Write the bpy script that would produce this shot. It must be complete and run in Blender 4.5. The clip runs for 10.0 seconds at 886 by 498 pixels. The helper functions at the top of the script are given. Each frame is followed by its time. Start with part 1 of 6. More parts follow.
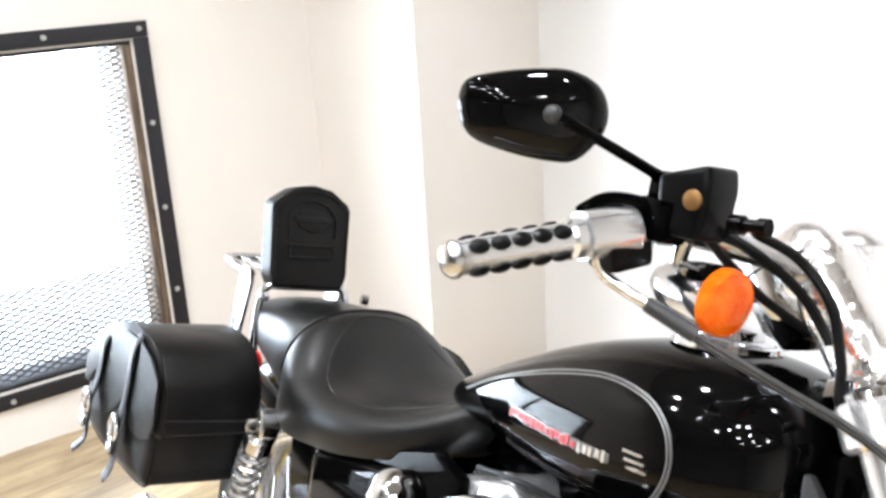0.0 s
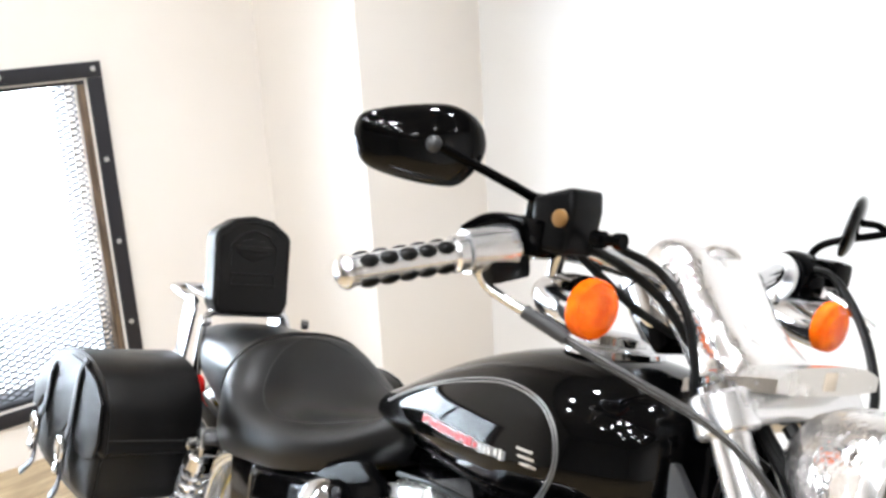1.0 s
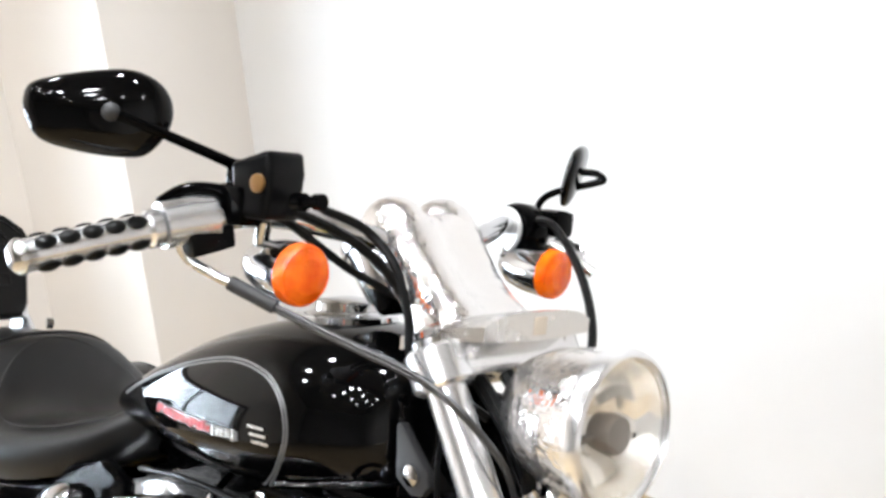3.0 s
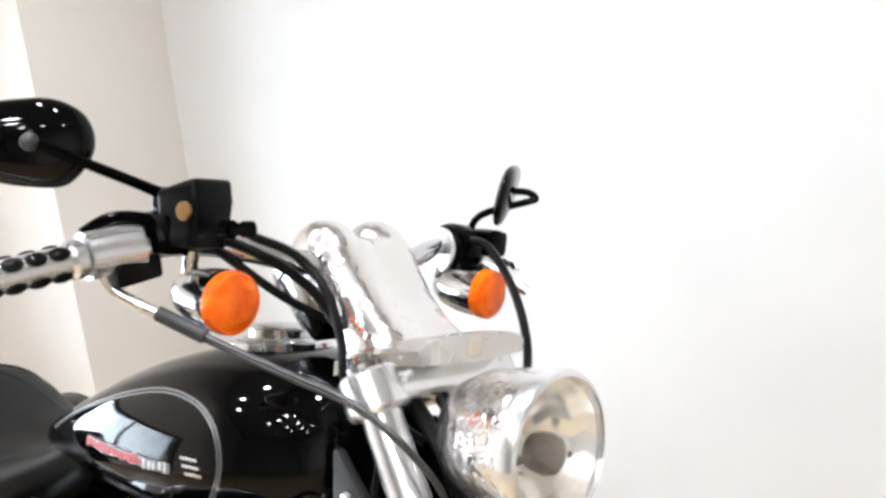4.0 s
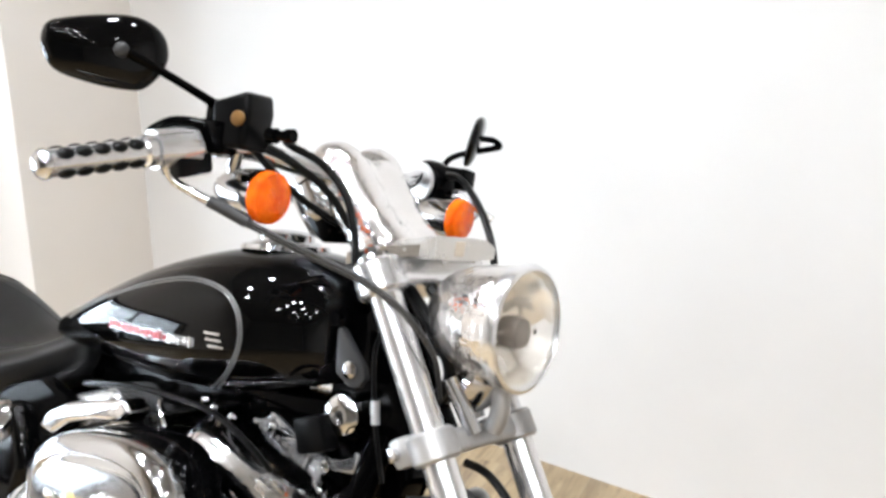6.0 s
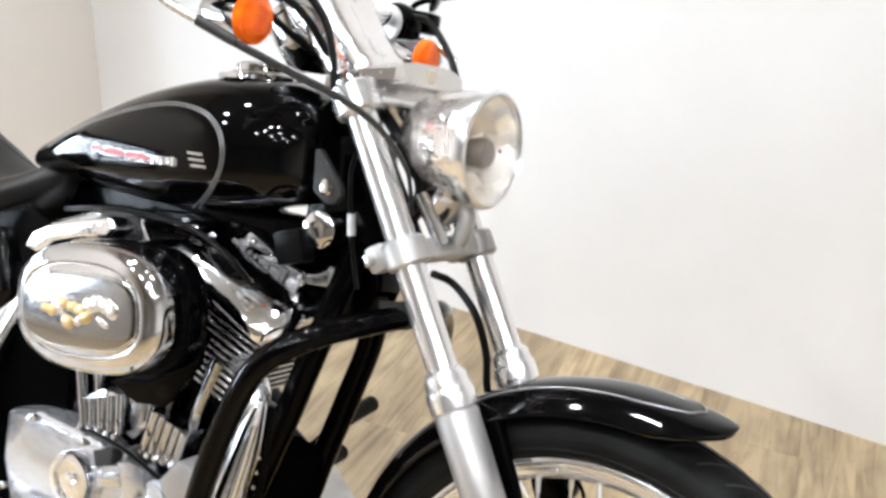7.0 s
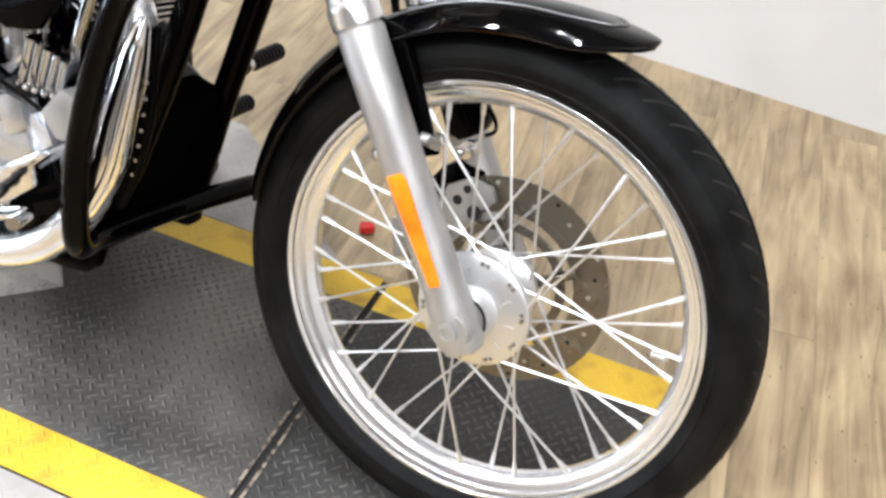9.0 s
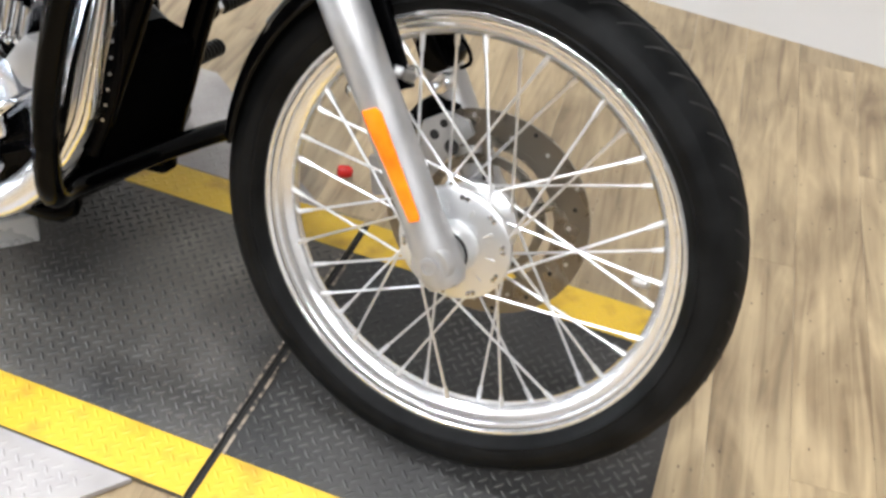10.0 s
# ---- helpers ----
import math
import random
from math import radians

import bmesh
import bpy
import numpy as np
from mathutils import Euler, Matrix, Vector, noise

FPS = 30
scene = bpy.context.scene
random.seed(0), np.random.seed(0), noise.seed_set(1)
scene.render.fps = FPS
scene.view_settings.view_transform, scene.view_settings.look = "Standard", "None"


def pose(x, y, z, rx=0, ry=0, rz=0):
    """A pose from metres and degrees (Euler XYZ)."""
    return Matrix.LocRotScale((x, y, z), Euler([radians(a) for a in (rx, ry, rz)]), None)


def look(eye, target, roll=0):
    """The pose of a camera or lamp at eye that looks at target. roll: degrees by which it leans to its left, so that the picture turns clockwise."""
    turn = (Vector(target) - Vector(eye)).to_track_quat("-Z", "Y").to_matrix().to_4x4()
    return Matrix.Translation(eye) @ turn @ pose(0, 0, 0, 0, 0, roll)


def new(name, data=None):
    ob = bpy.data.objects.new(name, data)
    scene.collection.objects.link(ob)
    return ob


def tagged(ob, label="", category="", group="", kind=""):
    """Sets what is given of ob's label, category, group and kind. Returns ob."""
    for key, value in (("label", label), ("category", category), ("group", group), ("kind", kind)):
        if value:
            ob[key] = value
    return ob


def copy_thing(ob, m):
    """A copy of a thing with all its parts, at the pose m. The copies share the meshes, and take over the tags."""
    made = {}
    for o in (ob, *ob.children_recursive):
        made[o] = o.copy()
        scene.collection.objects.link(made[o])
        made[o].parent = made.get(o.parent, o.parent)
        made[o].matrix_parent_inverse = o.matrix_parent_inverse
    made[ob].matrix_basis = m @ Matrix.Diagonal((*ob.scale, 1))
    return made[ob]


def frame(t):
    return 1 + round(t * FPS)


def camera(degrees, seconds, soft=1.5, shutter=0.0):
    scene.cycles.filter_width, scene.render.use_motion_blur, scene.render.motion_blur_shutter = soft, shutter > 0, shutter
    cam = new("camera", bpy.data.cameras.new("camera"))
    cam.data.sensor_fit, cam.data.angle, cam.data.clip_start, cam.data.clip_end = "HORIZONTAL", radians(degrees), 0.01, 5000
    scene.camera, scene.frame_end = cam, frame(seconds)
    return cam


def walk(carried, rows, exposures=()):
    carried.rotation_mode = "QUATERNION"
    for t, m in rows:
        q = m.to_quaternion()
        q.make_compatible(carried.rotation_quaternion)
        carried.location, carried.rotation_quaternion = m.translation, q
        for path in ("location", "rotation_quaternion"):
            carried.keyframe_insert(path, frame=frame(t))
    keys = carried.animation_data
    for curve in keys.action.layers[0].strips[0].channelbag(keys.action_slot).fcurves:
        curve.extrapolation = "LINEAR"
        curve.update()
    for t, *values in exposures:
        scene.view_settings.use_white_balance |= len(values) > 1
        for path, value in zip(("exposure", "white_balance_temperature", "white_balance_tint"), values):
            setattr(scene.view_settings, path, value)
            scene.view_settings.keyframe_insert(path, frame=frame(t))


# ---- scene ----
import functools
cam = camera(49.7, 10.0, soft=3.0)
PATH = [
    (0, (0.065, 0.083, 1.404), (-1.457, 1.231, 0.799), -3.3),
    (0.3, (0.1389, 0.0885, 1.4039), (-1.3781, 1.2413, 0.7959), -3.77),
    (0.5, (0.164, 0.082, 1.403), (-1.362, 1.232, 0.812), -3.7),
    (0.8, (0.1821, 0.0822, 1.4063), (-1.3308, 1.2612, 0.8397), -3.09),
    (1, (0.193, 0.072, 1.412), (-1.302, 1.287, 0.875), -3.4),
    (1.3, (0.2053, 0.0820, 1.4070), (-1.2466, 1.3416, 0.8544), -3.53),
    (1.5, (0.208, 0.09, 1.404), (-1.201, 1.4, 0.857), -3.6),
    (1.8, (0.2117, 0.1014, 1.4032), (-1.1538, 1.4448, 0.8281), -3.90),
    (2, (0.224, 0.109, 1.391), (-1.117, 1.476, 0.816), -3.9),
    (2.3, (0.2325, 0.1280, 1.3831), (-1.0606, 1.5340, 0.7907), -4.58),
    (2.5, (0.237, 0.136, 1.38), (-1.031, 1.559, 0.773), -4.8),
    (2.8, (0.2435, 0.1499, 1.3829), (-0.9847, 1.6071, 0.7762), -4.51),
    (3, (0.246, 0.157, 1.382), (-0.953, 1.64, 0.779), -4.5),
    (4.5, (0.261, 0.167, 1.39), (-0.829, 1.741, 0.813), -4.8),
    (4.7, (0.2682, 0.1611, 1.3905), (-0.8307, 1.7255, 0.8031), -4.53),
    (5, (0.28, 0.143, 1.387), (-0.828, 1.711, 0.826), -4.5),
    (5.2, (0.292, 0.117, 1.378), (-0.814, 1.69, 0.828), -3.6),
    (6.3, (0.298, -0.155, 1.368), (-0.57, 1.531, 0.733), 1.2),
    (6.5, (0.309, -0.182, 1.358), (-0.53, 1.503, 0.681), 1.2),
    (6.7, (0.3185, -0.2082, 1.3435), (-0.4967, 1.4715, 0.6265), 1.55),
    (7, (0.32, -0.219, 1.314), (-0.464, 1.437, 0.51), 2.8),
    (7.2, (0.3265, -0.2210, 1.2966), (-0.4408, 1.4241, 0.4572), 2.96),
    (7.5, (0.324, -0.22, 1.289), (-0.379, 1.405, 0.357), 4.0),
    (7.7, (0.3216, -0.2151, 1.2741), (-0.3254, 1.3889, 0.2697), 5.20),
    (8, (0.325, -0.207, 1.247), (-0.285, 1.354, 0.156), 5.9),
    (8.3, (0.3257, -0.2027, 1.2291), (-0.2498, 1.3245, 0.0730), 6.70),
    (8.5, (0.332, -0.201, 1.219), (-0.22, 1.307, 0.027), 6.7),
    (8.8, (0.3357, -0.1912, 1.1996), (-0.1642, 1.2639, -0.0782), 6.30),
    (9, (0.34, -0.189, 1.187), (-0.14, 1.244, -0.123), 6.5),
    (9.3, (0.3456, -0.1975, 1.1725), (-0.1139, 1.2125, -0.1694), 6.57),
    (9.5, (0.345, -0.201, 1.165), (-0.085, 1.191, -0.205), 6.7),
    (9.8, (0.3442, -0.2000, 1.1640), (-0.0669, 1.1761, -0.2279), 6.29),
    (10, (0.347, -0.197, 1.168), (-0.067, 1.189, -0.214), 5.6),
]
walk(cam, [(t, look(eye, target, roll)) for t, eye, target, roll in PATH], ((0, 0.2, 6150, 10), (2, 0.18, 6150, 10), (3, 0.06, 6150, 10), (5, -0.09, 6150, 10), (7, -0.06, 6150, 10), (8, -0.06, 6100, 10), (9, -0.08, 6100, 10), (10, -0.22, 6100, 10)))
# ---------------- light ----------------
world = bpy.data.worlds.new("world")
scene.world = world
world.use_nodes = True
wn = world.node_tree.nodes
sky = wn.new("ShaderNodeTexSky")
sky.sky_type, sky.sun_disc, sky.sun_elevation, sky.sun_rotation = "NISHITA", False, radians(40), radians(200)
world.node_tree.links.new(sky.outputs[0], wn["Background"].inputs[0])
wn["Background"].inputs[1].default_value = 0.12


def area_lamp(name, m, size_x, size_y, watts, colour=(1, 1, 1)):
    data = bpy.data.lights.new(name, "AREA")
    data.shape, data.size, data.size_y, data.energy, data.color = "RECTANGLE", size_x, size_y, watts, colour
    ob = new(name, data)
    ob.matrix_world = m
    return ob


# ---------------- materials ----------------
def material(name, colour, rough=0.5, metal=0.0, coat=0.0, spec=0.5):
    mat = bpy.data.materials.new(name)
    mat.use_nodes = True
    b = mat.node_tree.nodes["Principled BSDF"]
    b.inputs["Base Color"].default_value = (*colour, 1)
    b.inputs["Roughness"].default_value = rough
    b.inputs["Metallic"].default_value = metal
    b.inputs["Coat Weight"].default_value = coat
    b.inputs["Coat Roughness"].default_value = 0.02
    b.inputs["Specular IOR Level"].default_value = spec
    return mat


def noise_node(mat, scale, detail=4, stretch=(1, 1, 1)):
    nt = mat.node_tree
    co, mp, nz = nt.nodes.new("ShaderNodeTexCoord"), nt.nodes.new("ShaderNodeMapping"), nt.nodes.new("ShaderNodeTexNoise")
    mp.inputs["Scale"].default_value = stretch
    nz.inputs["Scale"].default_value, nz.inputs["Detail"].default_value = scale, detail
    nt.links.new(co.outputs["Object"], mp.inputs[0])
    nt.links.new(mp.outputs[0], nz.inputs["Vector"])
    return nz


def vary_colour(mat, a, b, scale, lo=0.35, hi=0.65, detail=4, stretch=(1, 1, 1)):
    """Base colour that wanders between a and b."""
    nt = mat.node_tree
    nz, ramp = noise_node(mat, scale, detail, stretch), nt.nodes.new("ShaderNodeValToRGB")
    ramp.color_ramp.elements[0].position, ramp.color_ramp.elements[1].position = lo, hi
    ramp.color_ramp.elements[0].color, ramp.color_ramp.elements[1].color = (*a, 1), (*b, 1)
    nt.links.new(nz.outputs[0], ramp.inputs[0])
    nt.links.new(ramp.outputs[0], nt.nodes["Principled BSDF"].inputs["Base Color"])
    return ramp


def vary_rough(mat, a, b, scale, detail=3, stretch=(1, 1, 1)):
    nt = mat.node_tree
    nz, mr = noise_node(mat, scale, detail, stretch), nt.nodes.new("ShaderNodeMapRange")
    mr.inputs["From Min"].default_value, mr.inputs["From Max"].default_value = 0.3, 0.7
    mr.inputs["To Min"].default_value, mr.inputs["To Max"].default_value = a, b
    nt.links.new(nz.outputs[0], mr.inputs["Value"])
    nt.links.new(mr.outputs[0], nt.nodes["Principled BSDF"].inputs["Roughness"])


def relief(mat, scale, strength, distance=0.001, detail=4, stretch=(1, 1, 1)):
    nt = mat.node_tree
    nz, bp = noise_node(mat, scale, detail, stretch), nt.nodes.new("ShaderNodeBump")
    bp.inputs["Strength"].default_value, bp.inputs["Distance"].default_value = strength, distance
    nt.links.new(nz.outputs[0], bp.inputs["Height"])
    nt.links.new(bp.outputs[0], nt.nodes["Principled BSDF"].inputs["Normal"])


CHROME = material("chrome", (0.62, 0.625, 0.64), 0.08, 1.0)
vary_rough(CHROME, 0.06, 0.13, 30)
RIM = material("satin_chrome", (0.84, 0.845, 0.86), 0.2, 0.88)
POLISHED = material("hazed_chrome", (0.84, 0.82, 0.81), 0.15, 0.95)
relief(POLISHED, 75, 0.6, 0.004, 2)
WAVY = material("chromed_casting", (0.84, 0.84, 0.85), 0.1, 1.0)
relief(WAVY, 26, 0.3, 0.006, 2)
PALE = material("pale_satin_alloy", (0.56, 0.575, 0.61), 0.17, 0.85)
relief(PALE, 20, 0.4, 0.004, 2)
BRIGHT = material("bright_rocker_chrome", (0.66, 0.665, 0.68), 0.16, 0.75)
relief(BRIGHT, 22, 0.3, 0.004, 2)
SPOKE = material("spoke_steel", (0.76, 0.76, 0.77), 0.32, 0.9)
DULL = material("dull_black_casting", (0.0015, 0.0015, 0.0015), 0.6, spec=0.0)
GUARD = material("black_guard_paint", (0.0008, 0.0008, 0.0008), 0.07, spec=0.09)
HUB = material("pale_hub_alloy", (0.7, 0.7, 0.7), 0.34, 0.85)
relief(HUB, 300, 0.15, 0.0006)
ALLOY = material("polished_alloy", (0.72, 0.71, 0.69), 0.22, 1.0)
vary_rough(ALLOY, 0.16, 0.3, 40)
CAST = material("cast_silver", (0.43, 0.425, 0.42), 0.42, 0.75)
vary_colour(CAST, (0.37, 0.365, 0.36), (0.47, 0.465, 0.46), 9, 0.3, 0.7, 6, (3, 3, 0.6))
vary_rough(CAST, 0.34, 0.52, 60)
relief(CAST, 900, 0.12, 0.0004)
STEEL = material("brake_steel", (0.24, 0.215, 0.18), 0.3, 1.0)
vary_rough(STEEL, 0.22, 0.4, 30)
COVER = material("dark_mirror_chrome", (0.56, 0.562, 0.57), 0.08, 1.0)
vary_rough(COVER, 0.06, 0.13, 30)
BRUSHED = material("brushed_insert", (0.3, 0.298, 0.3), 0.16, 1.0)
vary_rough(BRUSHED, 0.1, 0.24, 8, 4, (1, 1, 12))
GLOSS = material("black_paint", (0.001, 0.001, 0.0011), 0.05, 0.0, 0.0, 0.2)
SATIN = material("black_powder_coat", (0.0008, 0.0008, 0.0009), 0.1, spec=0.05)
PLASTIC = material("black_plastic", (0.002, 0.002, 0.0022), 0.3, spec=0.1)
relief(PLASTIC, 1200, 0.15, 0.0003)
RUBBER = material("black_rubber", (0.0025, 0.0025, 0.0025), 0.3, spec=0.14)
TYRE = material("tyre_rubber", (0.006, 0.006, 0.006), 0.55, spec=0.1)
vary_colour(TYRE, (0.002, 0.002, 0.002), (0.007, 0.007, 0.007), 18)
relief(TYRE, 500, 0.2, 0.0005)
LEATHER = material("black_leather", (0.0016, 0.0014, 0.0013), 0.42, spec=0.24)
vary_rough(LEATHER, 0.34, 0.5, 12)
relief(LEATHER, 420, 0.12, 0.0006, 4)
VINYL = material("seat_vinyl", (0.0025, 0.0024, 0.0024), 0.35, spec=0.36)
vary_rough(VINYL, 0.3, 0.4, 14)
relief(VINYL, 700, 0.08, 0.0006, 3)
PIPING = material("seam_thread", (0.004, 0.004, 0.004), 0.5)
AMBER = material("amber_lens", (0.95, 0.12, 0.002), 0.08, 0.0, 0.15, 0.3)
vary_colour(AMBER, (0.88, 0.1, 0.001), (0.97, 0.18, 0.004), 60, 0.3, 0.7, 1)
AMBER.node_tree.nodes["Principled BSDF"].inputs["Transmission Weight"].default_value = 0.1
relief(AMBER, 170, 0.5, 0.003, 1)
ORANGE = material("orange_reflector", (1.0, 0.2, 0.004), 0.2)
vary_colour(ORANGE, (0.95, 0.13, 0.002), (1.0, 0.26, 0.006), 14, 0.35, 0.65, 3)
RED = material("red_plastic", (0.55, 0.015, 0.012), 0.25)
GOLD = material("brass", (0.52, 0.38, 0.19), 0.35, 0.9)
TAN = material("beige_plate", (0.5, 0.43, 0.34), 0.35)
SHIELD = material("bronzed_shield", (0.1, 0.08, 0.06), 0.35, 0.3)
BRONZE = material("dark_bronze", (0.22, 0.12, 0.04), 0.35, 0.7)
GREY = material("grey_rubber", (0.03, 0.03, 0.031), 0.42, spec=0.3)
CABLE = material("grey_braided_cable", (0.025, 0.025, 0.025), 0.3, spec=0.35)
STRIPE = material("silver_pinstripe", (0.2, 0.2, 0.2), 0.3, 0.6)
EMBLEM_RED = material("red_enamel", (0.36, 0.03, 0.03), 0.3)
WALL = material("white_wall_paint", (0.82, 0.81, 0.795), 0.55)
vary_colour(WALL, (0.69, 0.68, 0.667), (0.74, 0.732, 0.719), 1.3)
relief(WALL, 220, 0.08, 0.001)
CREAM = material("cream_wall_paint", (0.78, 0.74, 0.69), 0.55)
vary_colour(CREAM, (0.77, 0.728, 0.68), (0.81, 0.776, 0.733), 1.1)
relief(CREAM, 220, 0.08, 0.001)
CEIL = material("ceiling_paint", (0.8, 0.79, 0.77), 0.7)


# ---------------- mesh helpers ----------------
def finish(name, bm, mat, smooth=40):
    me = bpy.data.meshes.new(name)
    bmesh.ops.recalc_face_normals(bm, faces=bm.faces)
    bm.to_mesh(me)
    bm.free()
    me.materials.append(mat)
    me.polygons.foreach_set("use_smooth", [True] * len(me.polygons))
    me.set_sharp_from_angle(angle=radians(smooth))
    return me


def part(name, bm, mat, parent, label="", smooth=40):
    ob = new(name, finish(name, bm, mat, smooth))
    ob.parent = parent
    return tagged(ob, label) if label else ob


def thing(name, bm, mat, label, category, kind="", group="", smooth=40):
    return tagged(new(name, finish(name, bm, mat, smooth)), label, category, group, kind)


def empty(name, m, label, category, group=""):
    ob = new(name)
    ob.matrix_world = m
    return tagged(ob, label, category, group)


def V(*a):
    return Vector(a)


def frame_of(axis):
    a = Vector(axis).normalized()
    ref = V(0, 0, 1) if abs(a.z) < 0.9 else V(1, 0, 0)
    u = a.cross(ref).normalized()
    return a, u, a.cross(u)


def skin(bm, rings, close=True, caps=True):
    """Join rings of points into a surface."""
    vs = [[bm.verts.new(p) for p in ring] for ring in rings]
    n = len(vs[0])
    for a, b in zip(vs, vs[1:]):
        for i in range(n if close else n - 1):
            j = (i + 1) % n
            bm.faces.new((a[i], a[j], b[j], b[i]))
    if caps and close:
        bm.faces.new(vs[0])
        bm.faces.new(vs[-1])
    return vs


def lathe(profile, origin=(0, 0, 0), axis=(0, 1, 0), seg=32, bm=None, loop=False):
    """profile: (radius, distance along the axis)."""
    bm = bm or bmesh.new()
    a, u, w = frame_of(axis)
    o = Vector(origin)
    rings = []
    for k in range(seg):
        t = 2 * math.pi * k / seg
        d = math.cos(t) * u + math.sin(t) * w
        rings.append([bm.verts.new(o + a * h + d * max(r, 0.0003)) for r, h in profile])
    n = len(profile)
    for k in range(seg):
        p, q = rings[k], rings[(k + 1) % seg]
        for i in range(n if loop else n - 1):
            j = (i + 1) % n
            bm.faces.new((p[i], p[j], q[j], q[i]))
    if not loop:
        bm.faces.new([r[0] for r in rings])
        bm.faces.new([r[-1] for r in reversed(rings)])
    return bm


def smooth_path(points, steps=6, closed=False):
    """Catmull-Rom through the points."""
    p = [Vector(q) for q in points]
    n = len(p)
    if n < 3:
        return p
    out = []
    for i in range(n if closed else n - 1):
        if closed:
            a, b, c, d = p[i - 1], p[i], p[(i + 1) % n], p[(i + 2) % n]
        else:
            a, b, c, d = p[max(i - 1, 0)], p[i], p[i + 1], p[min(i + 2, n - 1)]
        for k in range(steps):
            t = k / steps
            out.append(0.5 * ((2 * b) + (c - a) * t + (2 * a - 5 * b + 4 * c - d) * t * t + (3 * b - a - 3 * c + d) * t ** 3))
    if not closed:
        out.append(p[-1])
    return out


def tube(points, r, seg=10, steps=6, closed=False, bm=None, squash=1.0):
    """A round bar along a smooth path; r may be a list over the path's points."""
    bm = bm or bmesh.new()
    path = smooth_path(points, steps, closed) if steps > 1 else [Vector(q) for q in points]
    n = len(path)
    radii = r if isinstance(r, (list, tuple)) else None
    up = None
    rings = []
    for i, q in enumerate(path):
        d = (path[(i + 1) % n] - path[i - 1]) if closed else (path[min(i + 1, n - 1)] - path[max(i - 1, 0)])
        d.normalize()
        if up is None:
            _, up, _ = frame_of(d)
        up = (up - d * up.dot(d)).normalized()
        side = d.cross(up)
        if radii:
            f = i / max(n - 1, 1) * (len(radii) - 1)
            k = min(int(f), len(radii) - 2)
            rr = radii[k] + (radii[k + 1] - radii[k]) * (f - k)
        else:
            rr = r
        rings.append([q + rr * (math.cos(2 * math.pi * k / seg) * up + squash * math.sin(2 * math.pi * k / seg) * side) for k in range(seg)])
    if closed:
        rings.append(rings[0])
        vs = [[bm.verts.new(q) for q in ring] for ring in rings[:-1]]
        for i in range(len(vs)):
            a, b = vs[i], vs[(i + 1) % len(vs)]
            for k in range(seg):
                j = (k + 1) % seg
                bm.faces.new((a[k], a[j], b[j], b[k]))
    else:
        skin(bm, rings)
    return bm


def box(centre, size, bevel=0.003, bm=None, turn=None, seg=2):
    own = bmesh.new()
    bmesh.ops.create_cube(own, size=1)
    bmesh.ops.scale(own, vec=size, verts=own.verts)
    if bevel:
        bmesh.ops.bevel(own, geom=own.edges[:], offset=bevel, segments=seg, affect="EDGES", profile=0.6)
    m = Matrix.Translation(centre) @ (turn.to_4x4() if turn else Matrix.Identity(4))
    bmesh.ops.transform(own, matrix=m, verts=own.verts)
    return merge(bm, own)


def merge(bm, own):
    if bm is None:
        return own
    me = bpy.data.meshes.new("tmp")
    own.to_mesh(me)
    own.free()
    bm.from_mesh(me)
    bpy.data.meshes.remove(me)
    return bm


def slab(outline, lo, hi, plane="xz", bevel=0.002, bm=None, seg=2):
    """A flat shape of the given outline, from lo to hi across the plane."""
    own = bmesh.new()
    put = {"xz": lambda a, b, h: (a, h, b), "xy": lambda a, b, h: (a, b, h), "yz": lambda a, b, h: (h, a, b)}[plane]
    vs = [own.verts.new(put(a, b, lo)) for a, b in outline]
    f = own.faces.new(vs)
    r = bmesh.ops.extrude_face_region(own, geom=[f])
    d = Vector(put(0, 0, hi - lo))
    bmesh.ops.translate(own, vec=d, verts=[v for v in r["geom"] if isinstance(v, bmesh.types.BMVert)])
    bmesh.ops.recalc_face_normals(own, faces=own.faces)
    if bevel:
        bmesh.ops.bevel(own, geom=own.edges[:], offset=bevel, segments=seg, affect="EDGES", profile=0.6, clamp_overlap=True)
    return merge(bm, own)


def sphere(centre, r, scale=(1, 1, 1), seg=20, bm=None):
    own = bmesh.new()
    bmesh.ops.create_uvsphere(own, u_segments=seg, v_segments=seg // 2, radius=r)
    bmesh.ops.scale(own, vec=scale, verts=own.verts)
    bmesh.ops.translate(own, vec=centre, verts=own.verts)
    return merge(bm, own)


def rod(a, b, r, seg=10, bm=None, r2=None):
    a, b = Vector(a), Vector(b)
    h = (b - a).length
    return lathe([(r, 0), (r2 or r, h)], a, b - a, seg, bm)


def ring_xz(cx, cz, rx, rz, y, n=32, power=2.0, turn=0.0):
    """A rounded outline in an upright plane at y."""
    out = []
    for k in range(n):
        t = 2 * math.pi * k / n
        c, s = math.cos(t), math.sin(t)
        x, z = rx * math.copysign(abs(c) ** (2 / power), c), rz * math.copysign(abs(s) ** (2 / power), s)
        out.append(V(cx + x * math.cos(turn) - z * math.sin(turn), y, cz + x * math.sin(turn) + z * math.cos(turn)))
    return out

# ---------------- room ----------------
FLOOR_Z = -0.012
CEIL_Z = 3.3
PLANK = material("wood_plank", (0.5, 0.38, 0.24), 0.28, spec=0.7)


